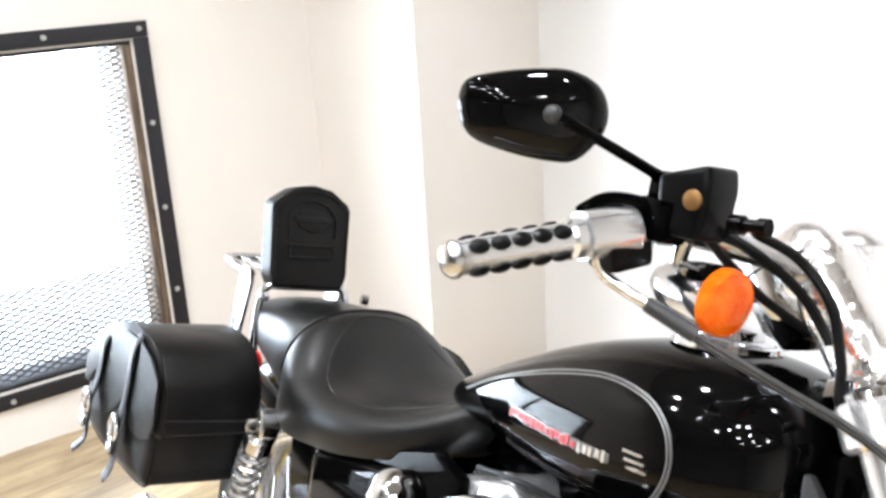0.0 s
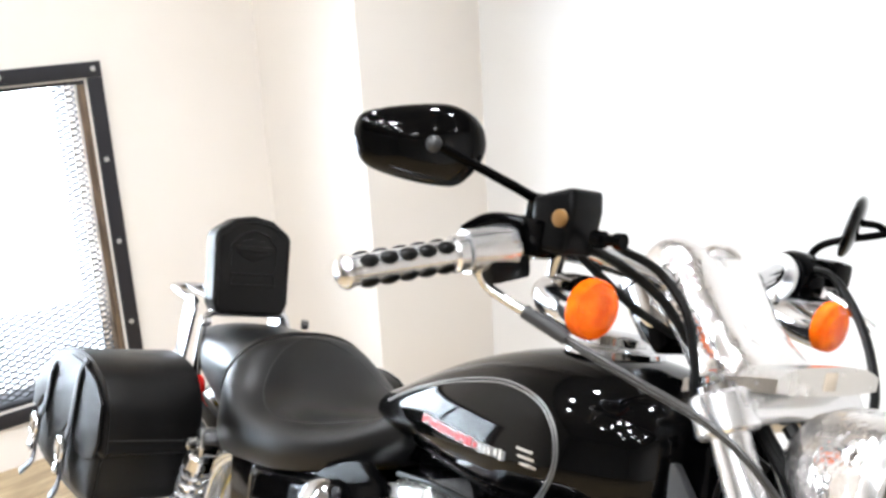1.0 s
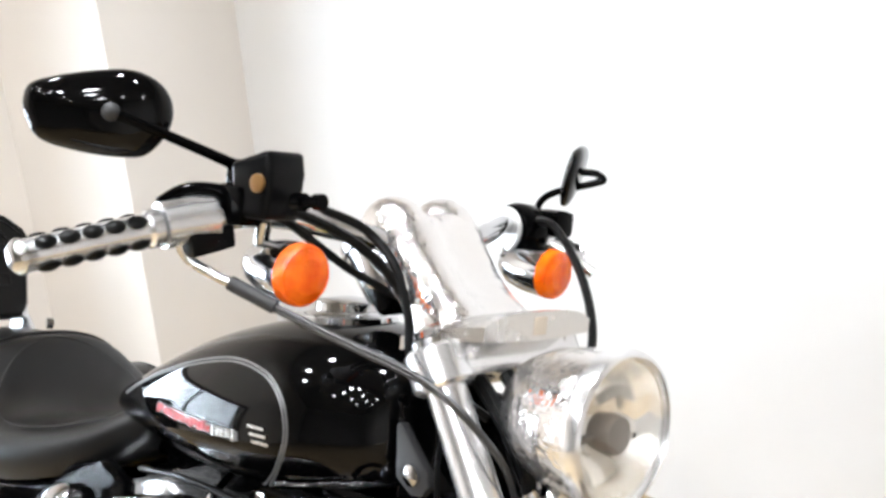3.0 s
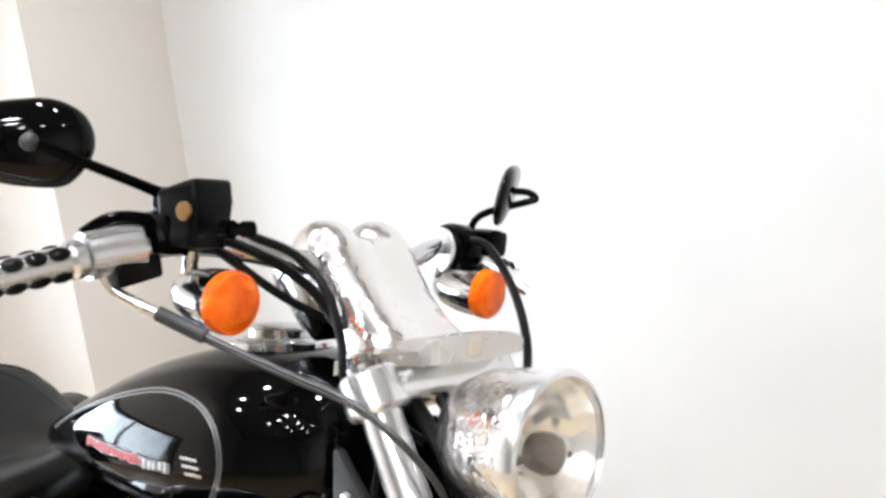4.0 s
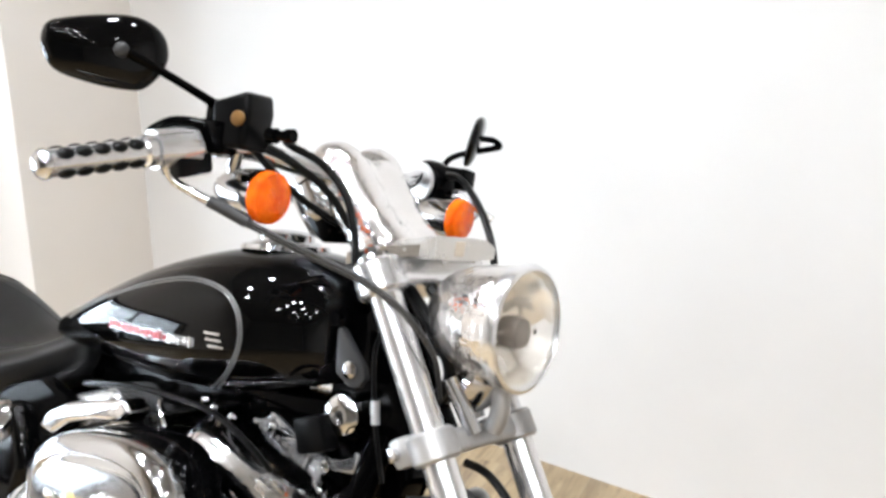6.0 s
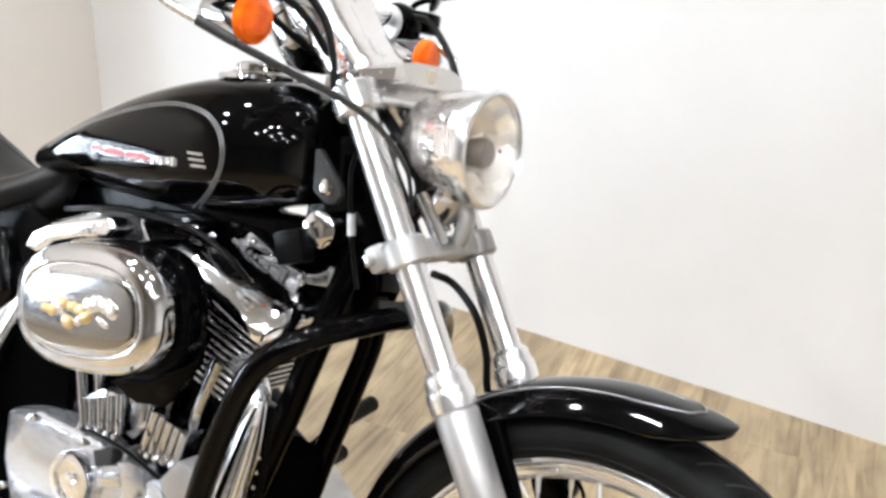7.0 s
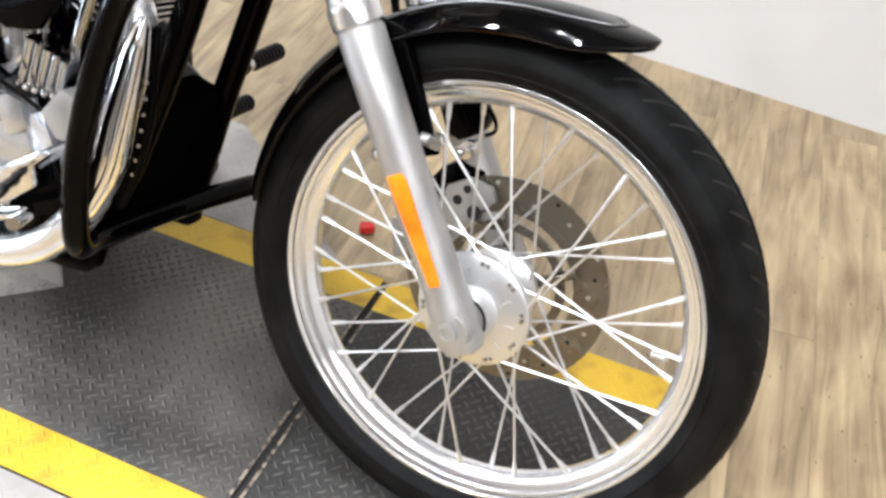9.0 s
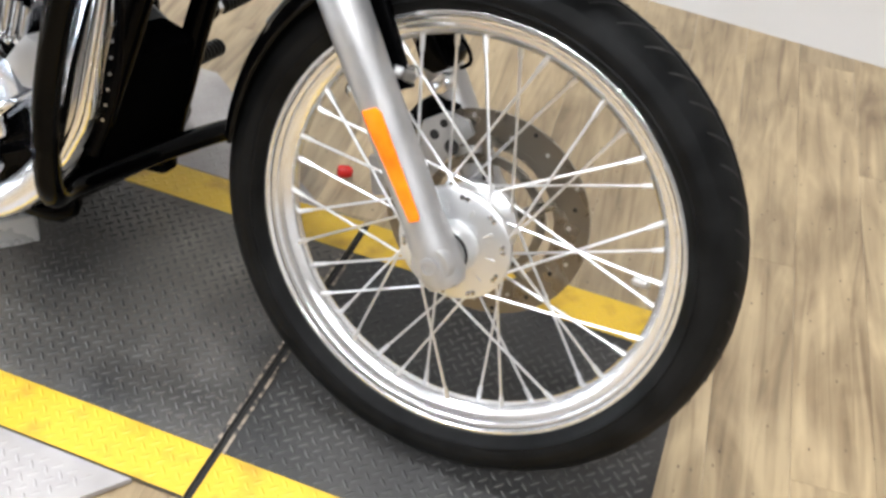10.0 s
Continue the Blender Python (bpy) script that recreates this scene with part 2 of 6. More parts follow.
def plank_material():
    nt = PLANK.node_tree
    b = nt.nodes["Principled BSDF"]
    co, info = nt.nodes.new("ShaderNodeTexCoord"), nt.nodes.new("ShaderNodeObjectInfo")
    shift, mp = nt.nodes.new("ShaderNodeVectorMath"), nt.nodes.new("ShaderNodeMapping")
    scale = nt.nodes.new("ShaderNodeVectorMath")
    scale.operation = "SCALE"
    scale.inputs[0].default_value = (7, 3, 5)
    nt.links.new(info.outputs["Random"], scale.inputs["Scale"])
    nt.links.new(co.outputs["Object"], shift.inputs[0])
    nt.links.new(scale.outputs[0], shift.inputs[1])
    nt.links.new(shift.outputs[0], mp.inputs[0])
    mp.inputs["Scale"].default_value = (34, 3.0, 30)
    grain, cloud = nt.nodes.new("ShaderNodeTexNoise"), nt.nodes.new("ShaderNodeTexNoise")
    grain.inputs["Scale"].default_value, grain.inputs["Detail"].default_value, grain.inputs["Distortion"].default_value = 1.0, 9, 1.4
    nt.links.new(mp.outputs[0], grain.inputs["Vector"])
    mp2 = nt.nodes.new("ShaderNodeMapping")
    mp2.inputs["Scale"].default_value = (8, 3.2, 5)
    nt.links.new(shift.outputs[0], mp2.inputs[0])
    cloud.inputs["Scale"].default_value, cloud.inputs["Detail"].default_value, cloud.inputs["Distortion"].default_value = 1.0, 7, 1.0
    nt.links.new(mp2.outputs[0], cloud.inputs["Vector"])
    ramp = nt.nodes.new("ShaderNodeValToRGB")
    ramp.color_ramp.elements[0].position, ramp.color_ramp.elements[1].position = 0.34, 0.6
    ramp.color_ramp.elements[0].color, ramp.color_ramp.elements[1].color = (0.15, 0.1, 0.052, 1), (0.43, 0.325, 0.188, 1)
    mix = nt.nodes.new("ShaderNodeMath")
    mix.operation = "MULTIPLY_ADD"
    mix.inputs[1].default_value = 0.48
    nt.links.new(grain.outputs[0], mix.inputs[0])
    half = nt.nodes.new("ShaderNodeMath")
    half.operation = "MULTIPLY"
    half.inputs[1].default_value = 0.52
    nt.links.new(cloud.outputs[0], half.inputs[0])
    nt.links.new(half.outputs[0], mix.inputs[2])
    nt.links.new(mix.outputs[0], ramp.inputs[0])
    hsv, mr = nt.nodes.new("ShaderNodeHueSaturation"), nt.nodes.new("ShaderNodeMapRange")
    mr.inputs["To Min"].default_value, mr.inputs["To Max"].default_value = 0.8, 1.1
    nt.links.new(info.outputs["Random"], mr.inputs["Value"])
    nt.links.new(mr.outputs[0], hsv.inputs["Value"])
    nt.links.new(ramp.outputs[0], hsv.inputs["Color"])
    mp3, knot, spot, dark = nt.nodes.new("ShaderNodeMapping"), nt.nodes.new("ShaderNodeTexVoronoi"), nt.nodes.new("ShaderNodeMapRange"), nt.nodes.new("ShaderNodeMix")
    mp3.inputs["Scale"].default_value = (9, 5, 0.01)
    nt.links.new(shift.outputs[0], mp3.inputs[0])
    nt.links.new(mp3.outputs[0], knot.inputs["Vector"])
    spot.inputs["From Min"].default_value, spot.inputs["From Max"].default_value = 0.03, 0.11
    nt.links.new(knot.outputs["Distance"], spot.inputs["Value"])
    dark.data_type = "RGBA"
    dark.inputs[6].default_value = (0.07, 0.045, 0.024, 1)
    nt.links.new(spot.outputs[0], dark.inputs[0])
    nt.links.new(hsv.outputs[0], dark.inputs[7])
    nt.links.new(dark.outputs[2], b.inputs["Base Color"])
    bp = nt.nodes.new("ShaderNodeBump")
    bp.inputs["Strength"].default_value, bp.inputs["Distance"].default_value = 0.25, 0.0006
    nt.links.new(grain.outputs[0], bp.inputs["Height"])
    nt.links.new(bp.outputs[0], b.inputs["Normal"])


plank_material()
SUBFLOOR = material("floor_backing", (0.12, 0.08, 0.05), 0.7)
DARK_STEEL = material("dark_frame_steel", (0.02, 0.02, 0.025), 0.45, 0.3)
relief(DARK_STEEL, 300, 0.2, 0.0006)
RAW_WOOD = material("raw_timber", (0.3, 0.21, 0.13), 0.7)
vary_colour(RAW_WOOD, (0.03, 0.02, 0.014), (0.2, 0.14, 0.09), 3, 0.3, 0.7, 6, (30, 30, 3))
MESH_STEEL = material("galvanised_mesh", (0.04, 0.04, 0.042), 0.5, 0.4)
ZINC = material("zinc_screw", (0.6, 0.6, 0.6), 0.35, 0.9)
GLASS = material("window_glass", (1, 1, 1), 0.0)
GLASS.node_tree.nodes["Principled BSDF"].inputs["Transmission Weight"].default_value = 1.0
DAY = bpy.data.materials.new("daylight")
DAY.use_nodes = True
em = DAY.node_tree.nodes.new("ShaderNodeEmission")
em.inputs["Color"].default_value, em.inputs["Strength"].default_value = (0.88, 0.94, 1.0, 1), 2.8
DAY.node_tree.links.new(em.outputs[0], DAY.node_tree.nodes["Material Output"].inputs[0])
LAMP = bpy.data.materials.new("lamp_glow")
LAMP.use_nodes = True
em = LAMP.node_tree.nodes.new("ShaderNodeEmission")
em.inputs["Color"].default_value, em.inputs["Strength"].default_value = (1.0, 0.975, 0.945, 1), 60.0
LAMP.node_tree.links.new(em.outputs[0], LAMP.node_tree.nodes["Material Output"].inputs[0])

north = slab([(-2.25, 2.27), (5.7, 1.56), (5.7, 1.76), (-2.25, 2.47)], FLOOR_Z - 0.1, CEIL_Z, "xy", 0)
thing("wall_north", north, WALL, "smooth white painted plaster wall", "wall", "structure")
WIN_Y0, WIN_Y1, WIN_Z0, WIN_Z1 = -1.25, 1.15, 0.185, 1.18
west = box((-2.97, -3.76, CEIL_Z / 2 - 0.05), (0.2, 5.02, CEIL_Z + 0.12), 0)
box((-2.97, (WIN_Y0 + WIN_Y1) / 2, WIN_Z0 / 2 - 0.055), (0.2, WIN_Y1 - WIN_Y0, WIN_Z0 + 0.11), 0, west)
box((-2.97, (WIN_Y0 + WIN_Y1) / 2, (WIN_Z1 + CEIL_Z) / 2), (0.2, WIN_Y1 - WIN_Y0, CEIL_Z - WIN_Z1), 0, west)
box((-2.97, (WIN_Y1 + 1.77) / 2, CEIL_Z / 2 - 0.05), (0.2, 1.77 - WIN_Y1, CEIL_Z + 0.12), 0, west)
thing("wall_west", west, CREAM, "cream painted wall with a meshed window opening", "wall", "structure")
thing("wall_pier", slab([(-3.07, 1.77), (-2.25, 1.77), (-2.25, 2.47), (-3.07, 2.47)], FLOOR_Z - 0.1, CEIL_Z, "xy", 0.004), CREAM,
      "cream painted square pier standing out from the corner", "wall", "structure")
# south wall is unseen; its grey is set to darken reflections on the motorcycle
SOUTH_DIM = material("dimmed_south_wall", (0.46, 0.455, 0.445), 0.6)
vary_colour(SOUTH_DIM, (0.34, 0.336, 0.33), (0.4, 0.395, 0.388), 1.0)
thing("wall_south", box((1.3, -6.35, CEIL_Z / 2 - 0.05), (8.8, 0.2, CEIL_Z + 0.12), 0), SOUTH_DIM, "unseen wall closing the room, greyed to dim reflections", "wall", "structure")
thing("wall_east", box((4.3, -2.3, CEIL_Z / 2 - 0.05), (0.2, 7.96, CEIL_Z + 0.12), 0), WALL, "plain white painted wall", "wall", "structure")
CEIL_PAINT = material("pale_grey_ceiling_paint", (0.38, 0.372, 0.36), 0.7)
vary_colour(CEIL_PAINT, (0.26, 0.256, 0.25), (0.31, 0.305, 0.298), 1.2)
thing("ceiling", box((1.3, -2.0, CEIL_Z + 0.06), (9.2, 9.2, 0.12), 0), CEIL_PAINT, "plain grey painted ceiling", "ceiling", "structure")
floor = thing("floor", box((1.3, -2.0, FLOOR_Z - 0.06), (9.2, 9.2, 0.104), 0), SUBFLOOR, "light oak plank floor with grey-brown grain", "floor", "structure")


# ---------------- window ----------------
def bar_yz(y0, z0, y1, z1, x0, x1, bevel=0.002):
    return box(((x0 + x1) / 2, (y0 + y1) / 2, (z0 + z1) / 2), (x1 - x0, y1 - y0, z1 - z0), bevel)


def build_window():
    win = tagged(new("window_1"), "wide low window behind expanded metal mesh in a dark steel frame", "window", "", "structure")
    o0, o1, b0, b1 = WIN_Y0 - 0.05, 1.205, 0.13, 1.235
    w = 0.048
    part("window_frame", bar_yz(o0, b1 - w, o1, b1, -2.868, -2.858), DARK_STEEL, win, "dark steel strip screwed to the wall")
    part("window_frame", bar_yz(o0, b0, o1, b0 + w, -2.868, -2.858), DARK_STEEL, win, "dark steel strip screwed to the wall")
    for y in (o0, o1 - w):
        part("window_frame", bar_yz(y, b0 + w + 0.001, y + w, b1 - w - 0.001, -2.868, -2.858), DARK_STEEL, win, "dark steel strip screwed to the wall")
    for z in (WIN_Z1 - 0.012, WIN_Z0):
        part("casing", bar_yz(WIN_Y0, z, WIN_Y1, z + 0.012, -3.0, -2.871, 0.001), DARK_STEEL, win, "dark painted timber lining")
    for y in (WIN_Y0, WIN_Y1 - 0.026):
        part("casing", bar_yz(y, WIN_Z0 + 0.013, y + 0.026, WIN_Z1 - 0.013, -3.0, -2.871, 0.001), RAW_WOOD, win, "weathered raw timber lining")
    part("mullion", bar_yz(-0.12, WIN_Z0 + 0.013, -0.05, WIN_Z1 - 0.013, -3.0, -2.96), DARK_STEEL, win, "dark mullion")
    for y in (o0 + 0.03, o0 + 0.33, -0.55, -0.22, 0.09, 0.4, 0.62, 0.895, 1.178):
        for z in (b1 - 0.022, b0 + 0.022):
            part("screw", lathe([(0.0085, 0), (0.008, 0.004), (0.0045, 0.006)], (-2.858, y, z), (1, 0, 0), 12), ZINC, win)
    for z in (0.37, 0.65, 0.924):
        part("screw", lathe([(0.0085, 0), (0.008, 0.004), (0.0045, 0.006)], (-2.858, 1.178, z), (1, 0, 0), 12), ZINC, win)
    bm = bmesh.new()
    px, pz, t = 0.044, 0.0205, 0.0024
    rows = int((WIN_Z1 - WIN_Z0 - 0.02) / pz)
    cols = int((WIN_Y1 - WIN_Y0) / px)
    for r in range(rows):
        for phase in (0, 1):
            prev = None
            for c in range(2 * cols + 1):
                y = WIN_Y0 + c * px / 2
                z = WIN_Z0 + 0.014 + (r + (0.5 if c % 2 else float(phase))) * pz
                ring = [bm.verts.new((-2.905 + a, y, z + b)) for a, b in ((-t, -t), (t * 1.6, -t), (t * 1.6, t), (-t, t))]
                if prev:
                    for k in range(4):
                        bm.faces.new((prev[k], prev[(k + 1) % 4], ring[(k + 1) % 4], ring[k]))
                prev = ring
    part("mesh_screen", bm, MESH_STEEL, win, "expanded steel mesh with diamond openings")
    pane = part("pane", bar_yz(WIN_Y0, WIN_Z0 + 0.013, WIN_Y1, WIN_Z1 - 0.013, -2.985, -2.98, 0), GLASS, win)
    pane.visible_shadow = False


build_window()
sky_card = thing("backdrop", box((-4.2, -0.2, 1.2), (0.02, 6.0, 4.0), 0), DAY, "bright overcast daylight outside the window", "backdrop", "structure")
area_lamp("window_light", look((-3.06, -0.05, 0.8), (0, -0.05, 0.72)), 2.3, 0.74, 165, (0.84, 0.93, 1.0))

# ceiling spots
SPOT_WATTS = 20.0
SPOTS = [(-2.2, -1.2), (-1.3, -1.5), (-1.6, 0.65), (-2.1, -0.3), (-0.6, 0.85), (0.4, 0.8), (2.7, -2.7), (0.2, -1.2), (0.6, -1.0), (2.4, -1.6), (1.2, -1.7), (-0.5, -2.4), (1.6, -3.2), (3.2, -0.4), (0.9, -2.5), (0.0, -1.8), (1.9, -2.3)]


def build_spot():
    ob = empty("ceiling_light", pose(0, 0, 0), "round white recessed ceiling light, switched on", "ceiling light", "ceiling lights")
    part("trim_ring", lathe([(0.075, 0), (0.1, 0), (0.1, -0.012), (0.078, -0.02)], (0, 0, 0), (0, 0, 1), 24, loop=True), CEIL, ob, "white trim ring")
    part("diffuser", lathe([(0.076, -0.004), (0.074, -0.012), (0.03, -0.016)], (0, 0, 0), (0, 0, 1), 24), LAMP, ob, "glowing round diffuser")
    return ob


first = None
for sx, sy in SPOTS:
    m = pose(sx, sy, CEIL_Z - 0.001)
    if first is None:
        first = build_spot()
        first.matrix_world = m
    else:
        copy_thing(first, m)
    data = bpy.data.lights.new("spot_glow", "AREA")
    data.shape, data.size, data.energy, data.color = "DISK", 0.15, SPOT_WATTS, (0.99, 0.985, 0.975)
    data.spread = radians(132)
    new("spot_glow", data).matrix_world = pose(sx, sy, CEIL_Z - 0.03)

# ---------------- lift deck ----------------
def tread_material(name, dark, dust, speck):
    """Worn painted plate: broad dusty patches, finer grime and scattered pale specks."""
    mat = material(name, dark, 0.5, 0.15)
    nt = mat.node_tree
    ramp = vary_colour(mat, dark, dust, 3.2, 0.34, 0.7, 12)
    fine, over = noise_node(mat, 140, 5), nt.nodes.new("ShaderNodeMix")
    mr = nt.nodes.new("ShaderNodeMapRange")
    mr.inputs["From Min"].default_value, mr.inputs["From Max"].default_value = 0.6, 0.76
    mr.inputs["To Max"].default_value = 0.7
    nt.links.new(fine.outputs[0], mr.inputs["Value"])
    over.data_type = "RGBA"
    over.inputs[7].default_value = (*speck, 1)
    nt.links.new(mr.outputs[0], over.inputs[0])
    nt.links.new(ramp.outputs[0], over.inputs[6])
    nt.links.new(over.outputs[2], nt.nodes["Principled BSDF"].inputs["Base Color"])
    vary_rough(mat, 0.4, 0.65, 14, 6)
    return mat


TREAD = tread_material("dark_tread_plate", (0.022, 0.0215, 0.0205), (0.12, 0.107, 0.09), (0.3, 0.26, 0.21))
TREAD_CLEAN = tread_material("darker_tread_plate", (0.011, 0.0108, 0.0105), (0.042, 0.039, 0.035), (0.11, 0.1, 0.088))
YELLOW = material("yellow_floor_paint", (0.7, 0.44, 0.05), 0.4)
vary_colour(YELLOW, (0.3, 0.18, 0.016), (0.58, 0.37, 0.02), 16, 0.24, 0.5, 10)
SILVER = material("bare_tread_plate", (0.5, 0.48, 0.47), 0.6, 0.25)
vary_colour(SILVER, (0.27, 0.25, 0.24), (0.42, 0.395, 0.38), 8, 0.3, 0.7, 6)
WORN = material("worn_plate_edge", (0.2, 0.17, 0.14), 0.5, 0.3)
vary_colour(WORN, (0.02, 0.019, 0.018), (0.3, 0.24, 0.18), 90, 0.42, 0.62, 6)
# near-black that paints in the shade of gaps, grooves, holes and recesses
GAP_SHADE = material("dark_gap", (0.01, 0.009, 0.008), 0.8)
RUBBED = material("rubbed_tread_bar", (0.06, 0.058, 0.055), 0.55, 0.15)
vary_colour(RUBBED, (0.014, 0.0135, 0.013), (0.085, 0.08, 0.073), 7, 0.36, 0.7, 12)
DX0, DXJ, DX1, DY0, DY1 = -2.05, -0.15, 0.445, 0.37, 0.98
STRIPE_W = 0.08


def lozenges(x0, x1, y0, y1, keep=None, pitch=0.0166):
    """Raised tread bars, each pointing at its neighbour's middle."""
    bm = bmesh.new()
    l, w, h = 0.0092, 0.0026, 0.0013
    n = int((x1 - x0 + y1 - y0) / pitch) + 2
    q = pitch * math.sqrt(0.5)
    for i in range(n):
        for j in range(-n, n):
            x, y = x0 + (i - j) * q, y0 + (i + j) * q
            if not (x0 + l < x < x1 - l and y0 + l < y < y1 - l) or (keep and not keep(x, y)):
                continue
            a = radians(45 if (i + j) % 2 else -45)
            c, s = math.cos(a), math.sin(a)
            put = lambda u, v, z: bm.verts.new((x + u * c - v * s, y + u * s + v * c, z))
            base = [put(-l, 0, 0), put(-l * 0.4, -w, 0), put(l * 0.4, -w, 0), put(l, 0, 0), put(l * 0.4, w, 0), put(-l * 0.4, w, 0)]
            t1, t2 = put(-l * 0.55, 0, h), put(l * 0.55, 0, h)
            for f in ((base[0], base[1], t1), (base[1], base[2], t2, t1), (base[2], base[3], t2), (base[3], base[4], t2), (base[4], base[5], t1, t2), (base[5], base[0], t1)):
                bm.faces.new(f)
    return bm


def build_deck():
    deck = empty("lift_deck", pose(0, 0, 0), "low motorcycle lift deck of dark tread plate with yellow edge stripes", "lift deck")
    for x0, x1 in ((DX0, DXJ - 0.0055), (DXJ + 0.0055, DX1)):
        part("deck_plate", box(((x0 + x1) / 2, (DY0 + DY1) / 2, -0.0055), (x1 - x0, DY1 - DY0, 0.011), 0.001), TREAD if x0 < DXJ else TREAD_CLEAN, deck, "worn dark grey tread plate")
        for y in (DY0, DY1 - STRIPE_W):
            part("edge_stripe", box(((x0 + x1) / 2, y + STRIPE_W / 2, 0.0004), (x1 - x0 - 0.002, STRIPE_W, 0.0008), 0), YELLOW, deck, "scuffed yellow paint stripe")
    for x in (DXJ - 0.0085, DXJ + 0.0085):
        part("worn_edge", box((x, (DY0 + DY1) / 2, 0.0004), (0.005, DY1 - DY0 - 2 * STRIPE_W, 0.0009), 0.0003), WORN, deck, "rubbed bright plate edge")
    part("deck_gap", box((DXJ, (DY0 + DY1) / 2, -0.009), (0.011, DY1 - DY0, 0.004), 0), GAP_SHADE, deck, "dark gap between the plates")
    part("tread_pattern", lozenges(-1.3, DX1 - 0.004, DY0 + STRIPE_W, DY1 - STRIPE_W, lambda x, y: abs(x - DXJ) > 0.018), RUBBED, deck)["kind"] = "stuff"
    for y in (DY0, DY1 - STRIPE_W):
        o = part("stripe_tread", lozenges(-1.0, DX1 - 0.004, y, y + STRIPE_W, lambda x, y: abs(x - DXJ) > 0.016), YELLOW, deck)
        o["kind"] = "stuff"
        o.location.z, o.scale.z = 0.0008, 0.5
    far = [(DX0, DY1 + 0.003), (-0.245, DY1 + 0.003), (-0.63, 1.28), (DX0, 1.28)]
    near = [(DX0, 0.07), (-0.5, 0.07), (-0.235, DY0 - 0.003), (DX0, DY0 - 0.003)]
    part("side_plate", slab(far, -0.011, 0.0, "xy", 0.001), SILVER, deck, "bright bare tread plate wing")
    part("side_plate", slab(near, -0.011, 0.0, "xy", 0.001), SILVER, deck, "bright bare tread plate wing")
    o = part("wing_tread", lozenges(-1.3, -0.25, DY1 + 0.006, 1.275, lambda x, y: x < -0.265 - (y - DY1) * 1.28), SILVER, deck)
    o["kind"] = "stuff"
    o = part("wing_tread", lozenges(-1.1, -0.235, 0.075, DY0 - 0.006, lambda x, y: x < -0.255 - (DY0 - y) * 0.9), SILVER, deck)
    o["kind"] = "stuff"


build_deck()

# steel block that stands on the deck under the engine
JACK = material("bright_jack_steel", (0.62, 0.61, 0.59), 0.3, 0.35)
vary_rough(JACK, 0.2, 0.4, 20)
jack = empty("jack_block", pose(-0.64, 0.70, 0.0, 0, 0, 42.7), "low bright steel jack block standing under the engine", "jack")
part("jack_body", box((-0.195, 0.11, 0.03), (0.4, 0.22, 0.058), 0.003), JACK, jack)
part("jack_top", box((-0.2, 0.11, 0.0625), (0.36, 0.18, 0.006), 0.002), JACK, jack)
for jx in (-0.022, -0.032):
    part("rivet", lathe([(0.0035, 0), (0.003, 0.0015)], (jx, 0.0, 0.012), (0, -1, 0), 8), ZINC, jack)
# ---------------- motorcycle ----------------
BIKE = pose(0.1051, 0.587, 0.0036, 0, 0, -5.33) @ pose(0, 0, 0, -16.08, 0, 0)
bike = empty("motorcycle", BIKE, "black cruiser motorcycle with chrome trim, leaning on its stand", "motorcycle")
AX = V(0, 0, 0.345)
RAKE = 0.649


def fork(z, y):
    return V(-(z - 0.345) * RAKE, y, z)


FDIR = V(-RAKE, 0, 1).normalized()


